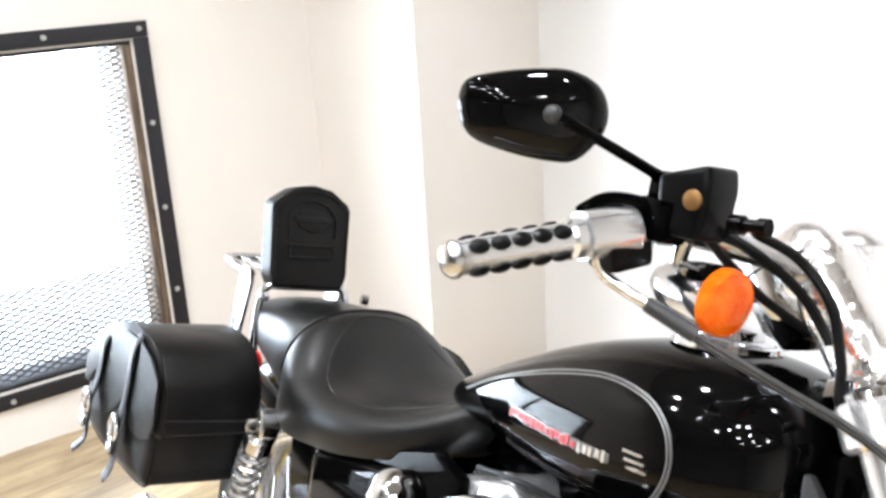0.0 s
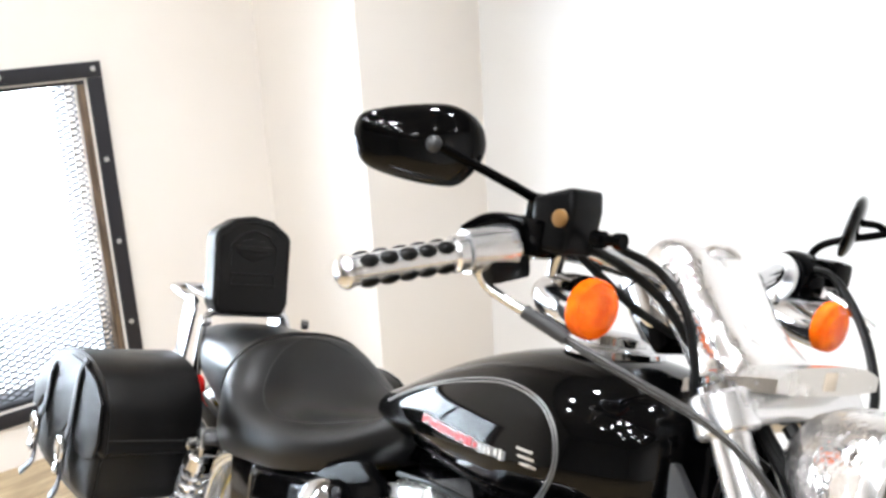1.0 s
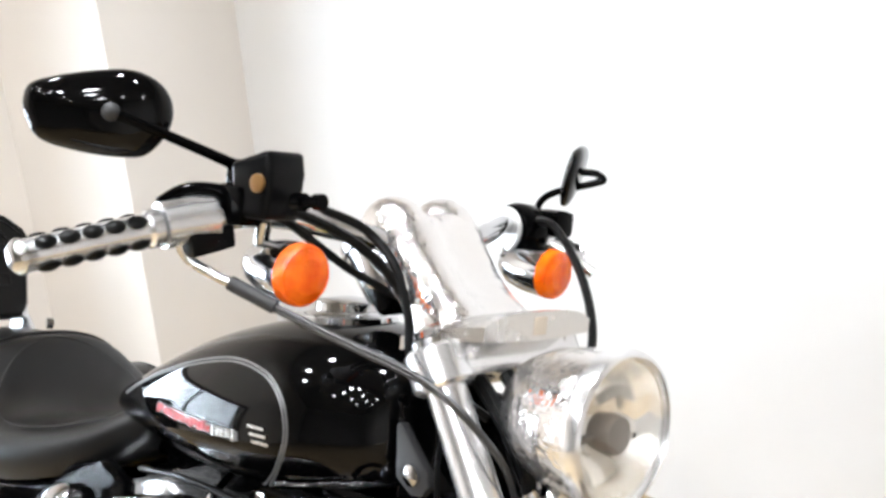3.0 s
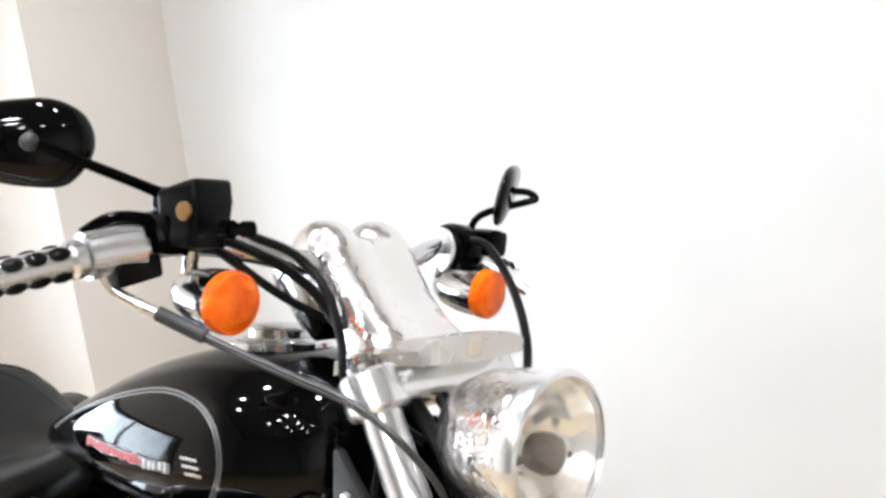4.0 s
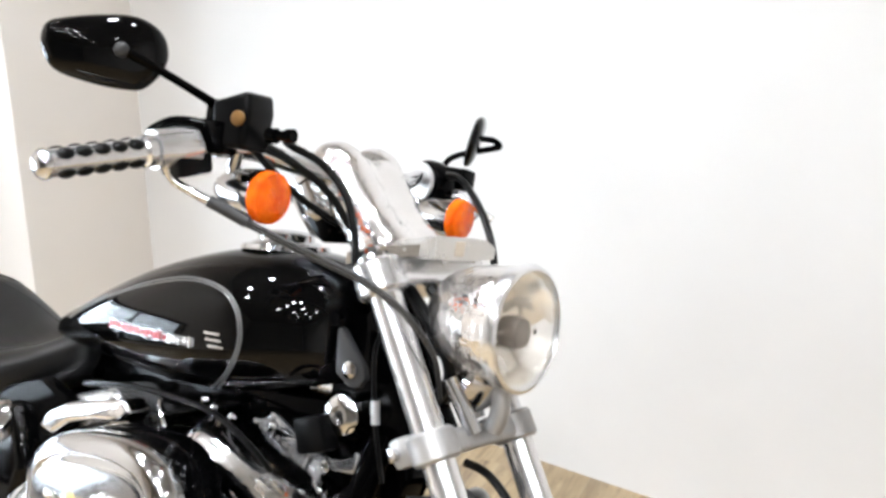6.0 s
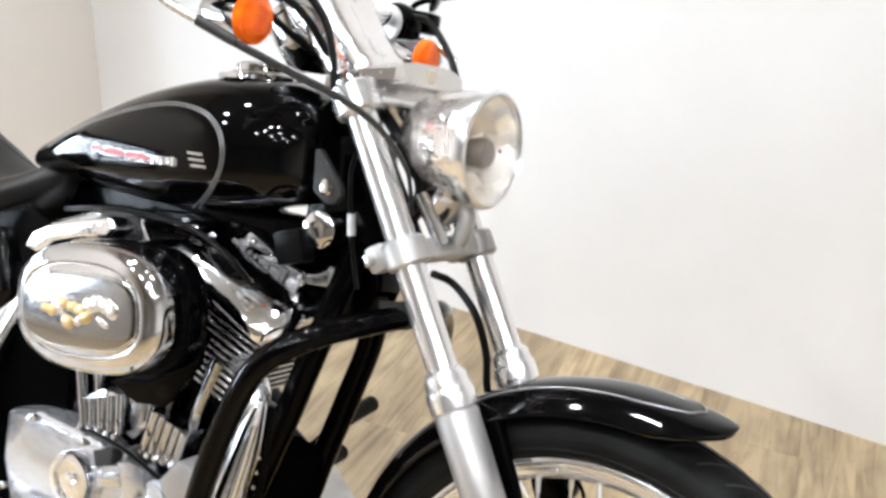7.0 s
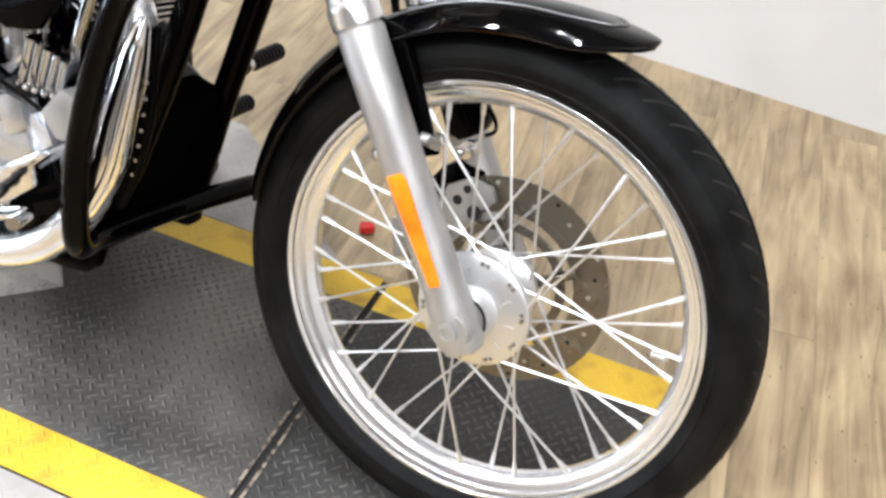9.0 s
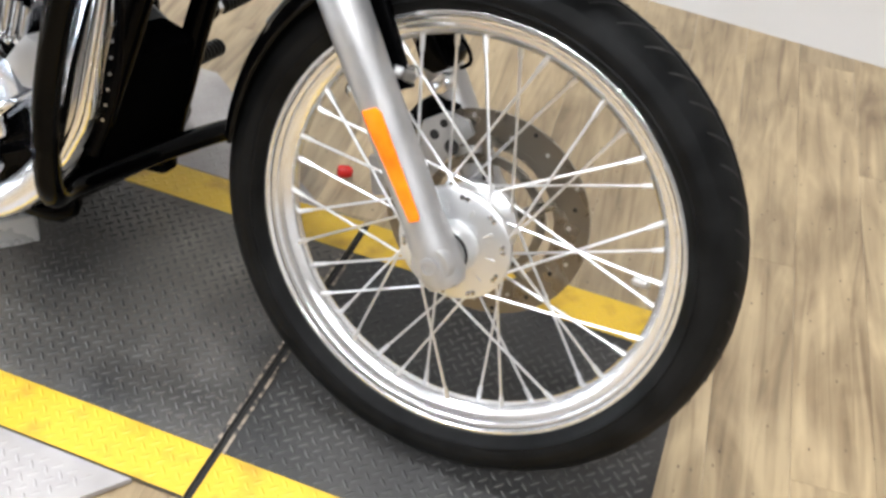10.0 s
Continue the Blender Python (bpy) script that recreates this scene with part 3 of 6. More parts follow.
def wheel(name, centre, tyre_r, half, rim_r, rim_half):
    """A spoked wheel: rim, tyre, hub, spokes."""
    c = Vector(centre)
    r = rim_r
    half_prof = [(r + 0.001, rim_half), (r - 0.001, rim_half + 0.0012), (r - 0.0045, rim_half + 0.001), (r - 0.0065, rim_half - 0.0015), (r - 0.0075, rim_half - 0.0045), (r - 0.0115, rim_half - 0.005),
                 (r - 0.0135, rim_half - 0.0065), (r - 0.0150, rim_half - 0.0105), (r - 0.0215, rim_half - 0.0120), (r - 0.0235, rim_half - 0.0135), (r - 0.0270, rim_half - 0.0175), (r - 0.0315, 0.0085), (r - 0.0325, 0.004)]
    inner = [(r - 0.004, rim_half - 0.003), (r - 0.01, rim_half - 0.009), (r - 0.022, 0.01), (r - 0.026, 0.003)]
    prof = half_prof + [(a, -b) for a, b in reversed(half_prof)] + [(a, -b) for a, b in inner] + [(a, b) for a, b in reversed(inner)]
    rim = part(name, lathe(prof, c, (0, 1, 0), 96, loop=True), RIM, bike, "laced wheel with a chromed steel rim")
    t = tyre_r
    tp = [(r - 0.008, rim_half - 0.004), (r + 0.003, rim_half + 0.002), (r + 0.008, half - 0.006), (r + 0.014, half - 0.003), (r + 0.016, half - 0.004), (r + 0.027, half), (r + 0.030, half - 0.001), (t - 0.022, half - 0.003),
          (t - 0.019, half - 0.006), (t - 0.010, half - 0.014), (t - 0.004, half - 0.024), (t - 0.0005, 0.006), (t - 0.0025, 0.004)]
    tp = tp + [(a, -b) for a, b in reversed(tp)]
    part("tyre", lathe(tp, c, (0, 1, 0), 120, loop=True), TYRE, rim, "black road tyre with a rounded tread")
    # tread cuts
    bm = bmesh.new()
    for s in (-1, 1):
        for k in range(56):
            a0 = 2 * math.pi * (k + (0.5 if s > 0 else 0)) / 56
            pts = []
            for u in range(5):
                f = u / 4
                rr, yy = t - 0.0008 - 0.010 * f ** 2, s * (0.008 + f * (half - 0.022))
                an = a0 + f * 0.085
                pts.append(c + V(math.cos(an) * rr, yy, math.sin(an) * rr))
            vs = []
            for u, q in enumerate(pts):
                an = a0 + u / 4 * 0.085
                w = 0.0013 if u in (0, 4) else 0.0022
                tang = V(-math.sin(an), 0, math.cos(an)) * w
                up = V(math.cos(an), 0.25 * s, math.sin(an)) * 0.0011
                vs.append((bm.verts.new(q - tang + up), bm.verts.new(q + tang + up)))
            for p, q in zip(vs, vs[1:]):
                bm.faces.new((p[0], p[1], q[1], q[0]))
    part("tread_groove", bm, GAP_SHADE, rim)["kind"] = "stuff"
    return rim


front = wheel("front_wheel", AX, 0.350, 0.048, 0.286, 0.030)
# hub
hub = part("hub", lathe([(0.018, -0.072), (0.03, -0.072), (0.034, -0.066), (0.036, -0.05), (0.072, -0.047), (0.076, -0.044), (0.076, -0.037), (0.066, -0.031), (0.036, -0.024),
                         (0.03, 0.0), (0.034, 0.024), (0.05, 0.03), (0.056, 0.034), (0.056, 0.044), (0.04, 0.05), (0.03, 0.066), (0.018, 0.07)], AX, (0, 1, 0), 48), HUB, front, "pale cast alloy hub")
for k in range(10):
    a = 2 * math.pi * k / 10
    part("hub_rib", rod(AX + V(0.037 * math.cos(a), -0.047, 0.037 * math.sin(a)), AX + V(0.058 * math.cos(a), -0.0478, 0.058 * math.sin(a)), 0.0022, 8), HUB, front)
# dark ring added for the shade between hub and fork leg
part("hub_gap_ring", lathe([(0.019, -0.0722), (0.031, -0.0724), (0.031, -0.0735), (0.019, -0.0735)], AX, (0, 1, 0), 28, loop=True), GAP_SHADE, front, "dark ring standing in for the shaded gap beside the hub")
for k in range(1, 40, 2):
    a = radians(9.0 * k - 2.4) + radians(42) * (1 if k % 4 == 1 else -1)
    part("spoke_head", lathe([(0.0035, 0), (0.0035, 0.002), (0.0015, 0.003)], AX + V(0.067 * math.cos(a), -0.0468, 0.067 * math.sin(a)), (0, -1, 0), 8), CHROME, front)
for k in range(40):
    # right-hand spokes at odd places, left-hand at even ones, leading and trailing by turns
    a = radians(9.0 * k - 2.4)
    right = k % 2 == 1
    s = -1 if right else 1
    lead = k % 4 in (0, 1)
    d = radians(42 if right else 60) * (1 if lead else -1)
    rr, hy = (0.067, -0.0405) if right else (0.05, 0.038)
    p = AX + V(rr * math.cos(a + d), hy + (0.004 if lead else -0.004), rr * math.sin(a + d))
    q = AX + V(0.258 * math.cos(a), s * 0.007, 0.258 * math.sin(a))
    part("spoke", rod(p, q, 0.0019, 6), SPOKE, front)
    e = (p - q).normalized()
    part("nipple", rod(q + e * 0.022, q - e * 0.004, 0.0031, 6, None, 0.0038), SPOKE, front)
part("balance_weight", lathe([(0.002, 0), (0.006, 0.003), (0.006, 0.02), (0.002, 0.024)], V(0.216, 0.02, 0.352), (1, 0, 0.1), 12), ZINC, front, "small lead weight on a spoke")


disc = part("brake_disc", lathe([(0.108, 0.06), (0.146, 0.06), (0.146, 0.065), (0.108, 0.065)], AX, (0, 1, 0), 72, loop=True), STEEL, bike, "drilled steel brake disc")
part("disc_ring", lathe([(0.098, 0.0595), (0.109, 0.0595), (0.109, 0.0655), (0.098, 0.0655)], AX, (0, 1, 0), 60, loop=True), STEEL, disc)
part("disc_ring", lathe([(0.074, 0.0595), (0.086, 0.0595), (0.086, 0.0655), (0.074, 0.0655)], AX, (0, 1, 0), 60, loop=True), STEEL, disc)
for k in range(5):
    a = 2 * math.pi * (k + 0.2) / 5
    part("spider_arm", rod(AX + V(0.03 * math.cos(a), 0.056, 0.03 * math.sin(a)), AX + V(0.104 * math.cos(a + 0.25), 0.062, 0.104 * math.sin(a + 0.25)), 0.008, 10, None, 0.006), STEEL, disc)
# solid plugs for holes: pale for light showing through, dark for shade
for k in range(30):
    a = 2 * math.pi * k / 30
    rr = 0.127 + (0.011 if k % 3 == 0 else -0.009 if k % 3 == 1 else 0.001)
    part("hole_plug", lathe([(0.003, -0.0004), (0.003, 0.0056)], AX + V(rr * math.cos(a), 0.0598, rr * math.sin(a)), (0, 1, 0), 10), ZINC if k % 2 else GAP_SHADE, disc)


# fork legs
def leg(y):
    a = fork(0.318, y)
    L = (fork(0.688, y) - a).length
    out = -1 if y < 0 else 1
    sl = part("fork_slider", lathe([(0.012, -0.004), (0.024, 0), (0.029, 0.012), (0.0285, 0.06), (0.0265, 0.08), (0.0265, 0.24), (0.0275, 0.3), (0.0285, L - 0.045), (0.0255, L - 0.04)], a, FDIR, 32), CAST, bike, "cast silver fork slider")
    part("dust_collar", lathe([(0.0255, L - 0.042), (0.0305, L - 0.038), (0.0315, L - 0.02), (0.0305, L - 0.012), (0.0285, L - 0.01), (0.0275, L + 0.004), (0.024, L + 0.01), (0.02, L + 0.012)], a, FDIR, 32), RIM, sl, "chrome dust collar")
    part("fork_tube", rod(a + FDIR * (L - 0.03), fork(1.005, y), 0.0202, 28), RIM, bike, "chrome fork tube")
    part("axle_boss", lathe([(0.024, -0.024), (0.028, -0.018), (0.028, 0.018), (0.024, 0.024)], V(0, y, 0.345), (0, 1, 0), 28), CAST, sl)
    part("axle_nut", lathe([(0.013, 0), (0.0135, 0.002), (0.013, 0.006), (0.008, 0.007), (0.0075, 0.004), (0.002, 0.004)], V(0, y + out * 0.024, 0.345), (0, out, 0), 20), CAST, sl)
    part("pinch_bolt", lathe([(0.006, 0), (0.006, 0.006), (0.003, 0.007)], V(0.026, y + out * 0.01, 0.33), (1, out * 0.6, -0.2), 10), CHROME, sl)
    return sl


sr, sl_ = leg(-0.0925), leg(0.0925)
part("fender_boss", lathe([(0.009, 0), (0.0105, 0.004), (0.0105, 0.02), (0.008, 0.023), (0.004, 0.0235)], V(-0.093, -0.052, 0.545), (0.25, -0.95, 0.1), 6), ALLOY, sr, "bright hexagon bolt")
part("fender_boss", rod(fork(0.545, -0.088) + V(0.02, 0.02, 0), V(-0.092, -0.058, 0.543), 0.0075, 10), CAST, sr)
part("fender_boss", lathe([(0.008, 0), (0.008, 0.012), (0.006, 0.014), (0.003, 0.0145)], V(-0.147, -0.078, 0.513), (-0.4, -0.9, 0), 10), ALLOY, sr)
rfl = [(-0.003, -0.072), (0.010, -0.073), (0.012, -0.068), (0.0125, 0.06), (0.008, 0.068), (-0.011, 0.068), (-0.0115, 0.055)]
ref = slab(rfl, -0.004, 0.0, "xz", 0.0015)
bmesh.ops.transform(ref, matrix=Matrix.Translation(fork(0.455, -0.1178)) @ Matrix.Rotation(-math.atan(RAKE), 4, "Y"), verts=ref.verts)
part("reflector", ref, ORANGE, sr, "long orange reflector strip")

# triple clamps
TURNF = Matrix.Rotation(-math.atan(RAKE), 3, "Y")


def clamp(z, h, rad, name, mat, label, depth):
    c = fork(z, 0)
    bm = box(c + V(0, 0, 0), (depth, 0.185, h), 0.008, None, TURNF, 3)
    for y in (-0.0925, 0.0925):
        lathe([(rad - 0.004, -h / 2 - 0.004), (rad, -h / 2), (rad, h / 2), (rad - 0.004, h / 2 + 0.004)], fork(z, y), FDIR, 28, bm)
    return part(name, bm, mat, bike, label)


lc = clamp(0.826, 0.029, 0.0295, "lower_triple_clamp", CAST, "cast silver lower fork clamp", 0.036)
for y in (-0.0925, 0.0925):
    s = -1 if y < 0 else 1
    part("pinch_lug", box(fork(0.82, y) + V(-0.034, s * 0.006, -0.008), (0.03, 0.03, 0.036), 0.008, None, TURNF), CAST, lc)
    part("pinch_bolt", lathe([(0.008, 0), (0.008, 0.008), (0.004, 0.009)], fork(0.82, y) + V(-0.04, s * 0.02, -0.012), (-0.2, s, 0), 12), CHROME, lc)
uc = clamp(1.0, 0.034, 0.032, "upper_triple_clamp", RIM, "chrome upper fork clamp", 0.06)
for y in (-0.0925, 0.0925):
    part("fork_cap", lathe([(0.022, 0), (0.022, 0.008), (0.014, 0.012), (0.012, 0.018)], fork(1.017, y), FDIR, 20), CHROME, uc)
part("steering_stem", rod(V(-0.36, 0, 0.80), V(-0.505, 0, 1.0), 0.03, 24), SATIN, bike, "black steering head")
# headlight visor
bm = bmesh.new()
rings = []
for k in range(9):
    f = k / 8
    x, z = -0.475 + 0.096 * f, 1.034 + 0.04 * f - 0.012 * f * f
    w = 0.1 - 0.012 * f
    ring = []
    for u in range(17):
        g = -1 + u / 8
        ring.append(V(x, w * g, z - 0.012 * g ** 4))
    for u in range(16, -1, -1):
        g = -1 + u / 8
        ring.append(V(x, w * g, z - 0.03 + 0.004 * g * g))
    rings.append(ring)
skin(bm, rings)
visor = part("headlight_visor", bm, ALLOY, bike, "polished alloy headlight visor", 50)
part("visor_slot", box((-0.3825, 0.0, 1.047), (0.01, 0.022, 0.02), 0.003), TAN, visor, "small bronze plate")
# headlight
HD = V(1, -0.05, 0.07).normalized()
HC = V(-0.27, -0.008, 0.97)
hl = part("headlight", lathe([(0.012, -0.125), (0.034, -0.12), (0.055, -0.1), (0.067, -0.075), (0.0725, -0.045), (0.0745, -0.02), (0.0745, 0.0), (0.0725, 0.0), (0.0725, -0.02), (0.07, -0.045), (0.06, -0.08), (0.03, -0.115), (0.012, -0.12)], HC, HD, 48, loop=True), POLISHED, bike, "round chrome headlight shell")
part("bezel", lathe([(0.0735, -0.012), (0.078, -0.008), (0.079, 0.002), (0.0765, 0.009), (0.072, 0.011), (0.070, 0.006), (0.072, -0.006)], HC, HD, 48, loop=True), RIM, hl, "chrome bezel")
bm = bmesh.new()
bowl = [(0.0715, 0.002), (0.066, -0.008), (0.058, -0.02), (0.047, -0.032), (0.034, -0.042), (0.018, -0.048), (0.0008, -0.05)]
rnd = random.Random(11)
a, u, w = frame_of(HD)
rings = []
for i, (r, h) in enumerate(bowl):
    ring = []
    for k in range(20):
        t = 2 * math.pi * (k + 0.5 * (i % 2)) / 20
        j = 0.0 if i in (0, 6) else rnd.uniform(-0.0016, 0.0016)
        ring.append(HC + a * (h + j) + (u * math.cos(t) + w * math.sin(t)) * r)
    rings.append(ring)
skin(bm, rings, True, False)
BOWL = material("aluminised_reflector", (0.94, 0.91, 0.85), 0.2, 0.9)
part("reflector_bowl", bm, BOWL, hl, "faceted silver reflector", 5)
bulb = part("bulb_shield", lathe([(0.004, -0.026), (0.018, -0.024), (0.021, -0.01), (0.018, -0.002), (0.003, 0.0)], HC + V(0, 0.006, -0.006), HD, 24), SHIELD, hl, "bronze bulb shield")
part("shield_arm", rod(HC + V(-0.04, -0.03, -0.026), HC + V(-0.014, -0.008, -0.006), 0.004, 10), SHIELD, hl)
LENS = material("headlight_glass", (1, 1, 1), 0.02)
LENS.node_tree.nodes["Principled BSDF"].inputs["Transmission Weight"].default_value = 1.0
lens = part("lens", lathe([(0.0715, 0.004), (0.06, 0.0105), (0.04, 0.0155), (0.02, 0.018), (0.003, 0.0185), (0.003, 0.0155), (0.02, 0.015), (0.04, 0.0125), (0.06, 0.0075), (0.07, 0.003)], HC, HD, 48, loop=True), LENS, hl, "clear headlight glass")
lens.visible_shadow = False
part("headlight_bracket", tube([V(-0.33, 0, 0.9), V(-0.29, 0, 0.885), V(-0.285, 0, 0.86), V(-0.29, 0.0, 0.84)], 0.012, 12), CAST, bike)
# chrome horn cover between the legs
bm = lathe([(0.008, -0.014), (0.024, -0.009), (0.028, 0.0), (0.024, 0.009), (0.012, 0.013), (0.003, 0.014)], V(-0.31, -0.02, 0.885), V(1, -0.5, -0.3), 28)
part("horn", bm, CHROME, bike, "small chrome horn")
for a, b, r in (((-0.33, -0.055, 0.9), (-0.295, -0.035, 0.84), 0.01), ((-0.33, 0.04, 0.9), (-0.3, 0.045, 0.85), 0.009), ((-0.345, -0.01, 0.905), (-0.31, -0.01, 0.85), 0.012)):
    part("bracket", rod(a, b, r, 12), CHROME, bike)
for k, (p, q) in enumerate((((-0.41, -0.05, 0.99), (-0.335, -0.045, 0.9)), ((-0.40, -0.02, 0.995), (-0.335, -0.01, 0.9)), ((-0.41, 0.03, 0.99), (-0.345, 0.03, 0.9)), ((-0.39, 0.05, 1.0), (-0.33, 0.055, 0.93)))):
    m = (Vector(p) + Vector(q)) / 2 + V(0.02, 0.006 * (k - 1), -0.005)
    part("wire", tube([p, m, q, V(-0.36, 0.02 * (k - 1.5), 0.86)], 0.0085, 8), RUBBER, bike, "black wiring loom")
part("wire", tube([(-0.43, 0.06, 0.98), (-0.345, 0.07, 0.97), (-0.32, 0.06, 0.95)], 0.012, 8), RUBBER, bike, "black wiring loom")
# risers: two domes fused into one broad block
RA, RB = V(-0.452, 0, 1.012), V(-0.55, 0, 1.105)
RD = (RB - RA).normalized()
RN = RD.cross(V(0, 1, 0)).normalized()
bm = bmesh.new()
rings = []
for f, hw, hd_ in ((0.0, 0.07, 0.04), (0.06, 0.074, 0.044), (0.3, 0.068, 0.037), (0.55, 0.068, 0.035), (0.8, 0.072, 0.038), (0.95, 0.076, 0.042), (1.08, 0.076, 0.041), (1.17, 0.066, 0.032)):
    ring = []
    for k in range(48):
        t = 2 * math.pi * k / 48
        c, s = math.cos(t), math.sin(t)
        y = hw * math.copysign(abs(c) ** 0.62, c)
        n = hd_ * math.copysign(abs(s) ** 0.7, s) * (1 - 0.2 * math.exp(-(y / 0.02) ** 2))
        ring.append(RA + (RB - RA) * f + V(0, y, 0) + RN * n)
    rings.append(ring)
skin(bm, rings)
riser = part("handlebar_riser", bm, POLISHED, bike, "broad chrome handlebar riser with two domed tops", 60)
for y in (-0.039, 0.039):
    own = sphere((0, 0, 0), 1.0, (0.0375, 0.041, 0.045), 28)
    m = Matrix((V(0, 1, 0), RN, RD)).transposed().to_4x4()
    bmesh.ops.transform(own, matrix=Matrix.Translation(RB + V(0, y, 0) + RD * 0.012) @ m, verts=own.verts)
    part("dome", own, POLISHED, riser)
    part("clamp_bolt", lathe([(0.007, 0), (0.007, 0.004), (0.004, 0.005)], RB + V(0.03, y, 0.01), (1, 0, 0.2), 12), CHROME, riser)
# speedometer
SD = V(-0.62, 0, 0.78).normalized()
SC = V(-0.59, 0.0, 1.065)
sp_ = part("speedometer", lathe([(0.012, -0.04), (0.03, -0.036), (0.043, -0.02), (0.047, 0.01), (0.048, 0.035)], SC, SD, 36), CHROME, bike, "chrome cup of the speedometer")
part("bezel", lathe([(0.047, 0.034), (0.052, 0.036), (0.052, 0.046), (0.047, 0.048), (0.044, 0.042)], SC, SD, 36, loop=True), CHROME, sp_)
part("dial", lathe([(0.045, 0.036), (0.002, 0.037)], SC, SD, 32), SATIN, sp_, "black dial face")
part("warning_panel", box((-0.578, -0.008, 1.045), (0.05, 0.07, 0.028), 0.008, None, Matrix.Rotation(radians(40), 3, "Y")), SATIN, bike, "black indicator housing")

# handlebar
bar = [V(-0.628, -0.415, 1.079), V(-0.624, -0.3, 1.106), V(-0.61, -0.235, 1.12), V(-0.585, -0.18, 1.126), V(-0.56, -0.12, 1.118), V(-0.545, -0.06, 1.108), V(-0.542, 0, 1.105)]
bar = bar + [V(p.x, -p.y, p.z) for p in reversed(bar[:-1])]
part("handlebar", tube(bar, 0.0128, 14, 6), CHROME, bike, "chrome handlebar")


def grip(s):
    a, b = V(-0.631, s * 0.422, 1.077), V(-0.622, s * 0.292, 1.108)
    d = (b - a).normalized()
    L = (b - a).length
    g = part("grip", lathe([(0.015, 0.008), (0.0148, 0.014), (0.0152, 0.022), (0.0155, L - 0.016), (0.019, L - 0.012), (0.019, L - 0.002), (0.016, L)], a, d, 28), RIM, bike, "chrome grip with black rubber pads")
    part("grip_cap", lathe([(0.003, -0.006), (0.009, -0.005), (0.0135, -0.002), (0.0165, 0.002), (0.0165, 0.006), (0.0145, 0.007), (0.0145, 0.009)], a, d, 28), CHROME, g, "chrome end cap")
    _, u, w = frame_of(d)
    for k in range(5):
        for j in range(4):
            t = 2 * math.pi * (j + 0.5) / 4
            o = a + d * (0.024 + k * 0.021)
            n = u * math.cos(t) + w * math.sin(t)
            m = Matrix.Translation(o + n * 0.0152) @ Matrix((d, n.cross(d), n)).transposed().to_4x4()
            own = sphere((0, 0, 0), 1.0, (0.0105, 0.0075, 0.004), 10)
            bmesh.ops.transform(own, matrix=m, verts=own.verts)
            part("rubber_pad", own, RUBBER, g)
    return g


grip(-1)
grip(1)
# right controls
part("switch_housing", tube([V(-0.6215, -0.291, 1.109), V(-0.618, -0.262, 1.115), V(-0.612, -0.238, 1.12)], [0.0225, 0.024, 0.0215], 20, 3), RIM, bike, "chrome switch housing")
part("switch_housing", box((-0.613, -0.247, 1.099), (0.036, 0.05, 0.026), 0.006, None, Matrix.Rotation(radians(14), 3, "X")), PLASTIC, bike, "black lower switch housing")
part("throttle_guide", tube([V(-0.635, -0.285, 1.128), V(-0.63, -0.262, 1.143), V(-0.615, -0.238, 1.146), V(-0.6, -0.225, 1.14)], 0.0075, 10), SATIN, bike, "black brake lever hinge")
part("lever_perch", box((-0.596, -0.222, 1.135), (0.045, 0.03, 0.04), 0.007), SATIN, bike, "black lever perch")
mc = [(-0.026, -0.03), (0.018, -0.036), (0.026, 0.01), (0.024, 0.032), (-0.027, 0.022)]
own = slab(mc, -0.026, 0.026, "xz", 0.007, None, 3)
bmesh.ops.transform(own, matrix=pose(-0.572, -0.207, 1.158, 0, -8, 8), verts=own.verts)
mcyl = part("brake_reservoir", own, PLASTIC, bike, "black brake fluid reservoir")
part("sight_glass", lathe([(0.009, 0), (0.009, 0.003), (0.0065, 0.004)], V(-0.556, -0.2315, 1.16), V(0.14, -1, 0), 20), BRONZE, mcyl, "round brass sight glass")
part("banjo_bolt", lathe([(0.009, 0), (0.009, 0.012), (0.006, 0.013), (0.006, 0.026), (0.008, 0.027), (0.008, 0.036)], V(-0.532, -0.205, 1.146), (1, 0.1, 0.12), 14), SATIN, mcyl)


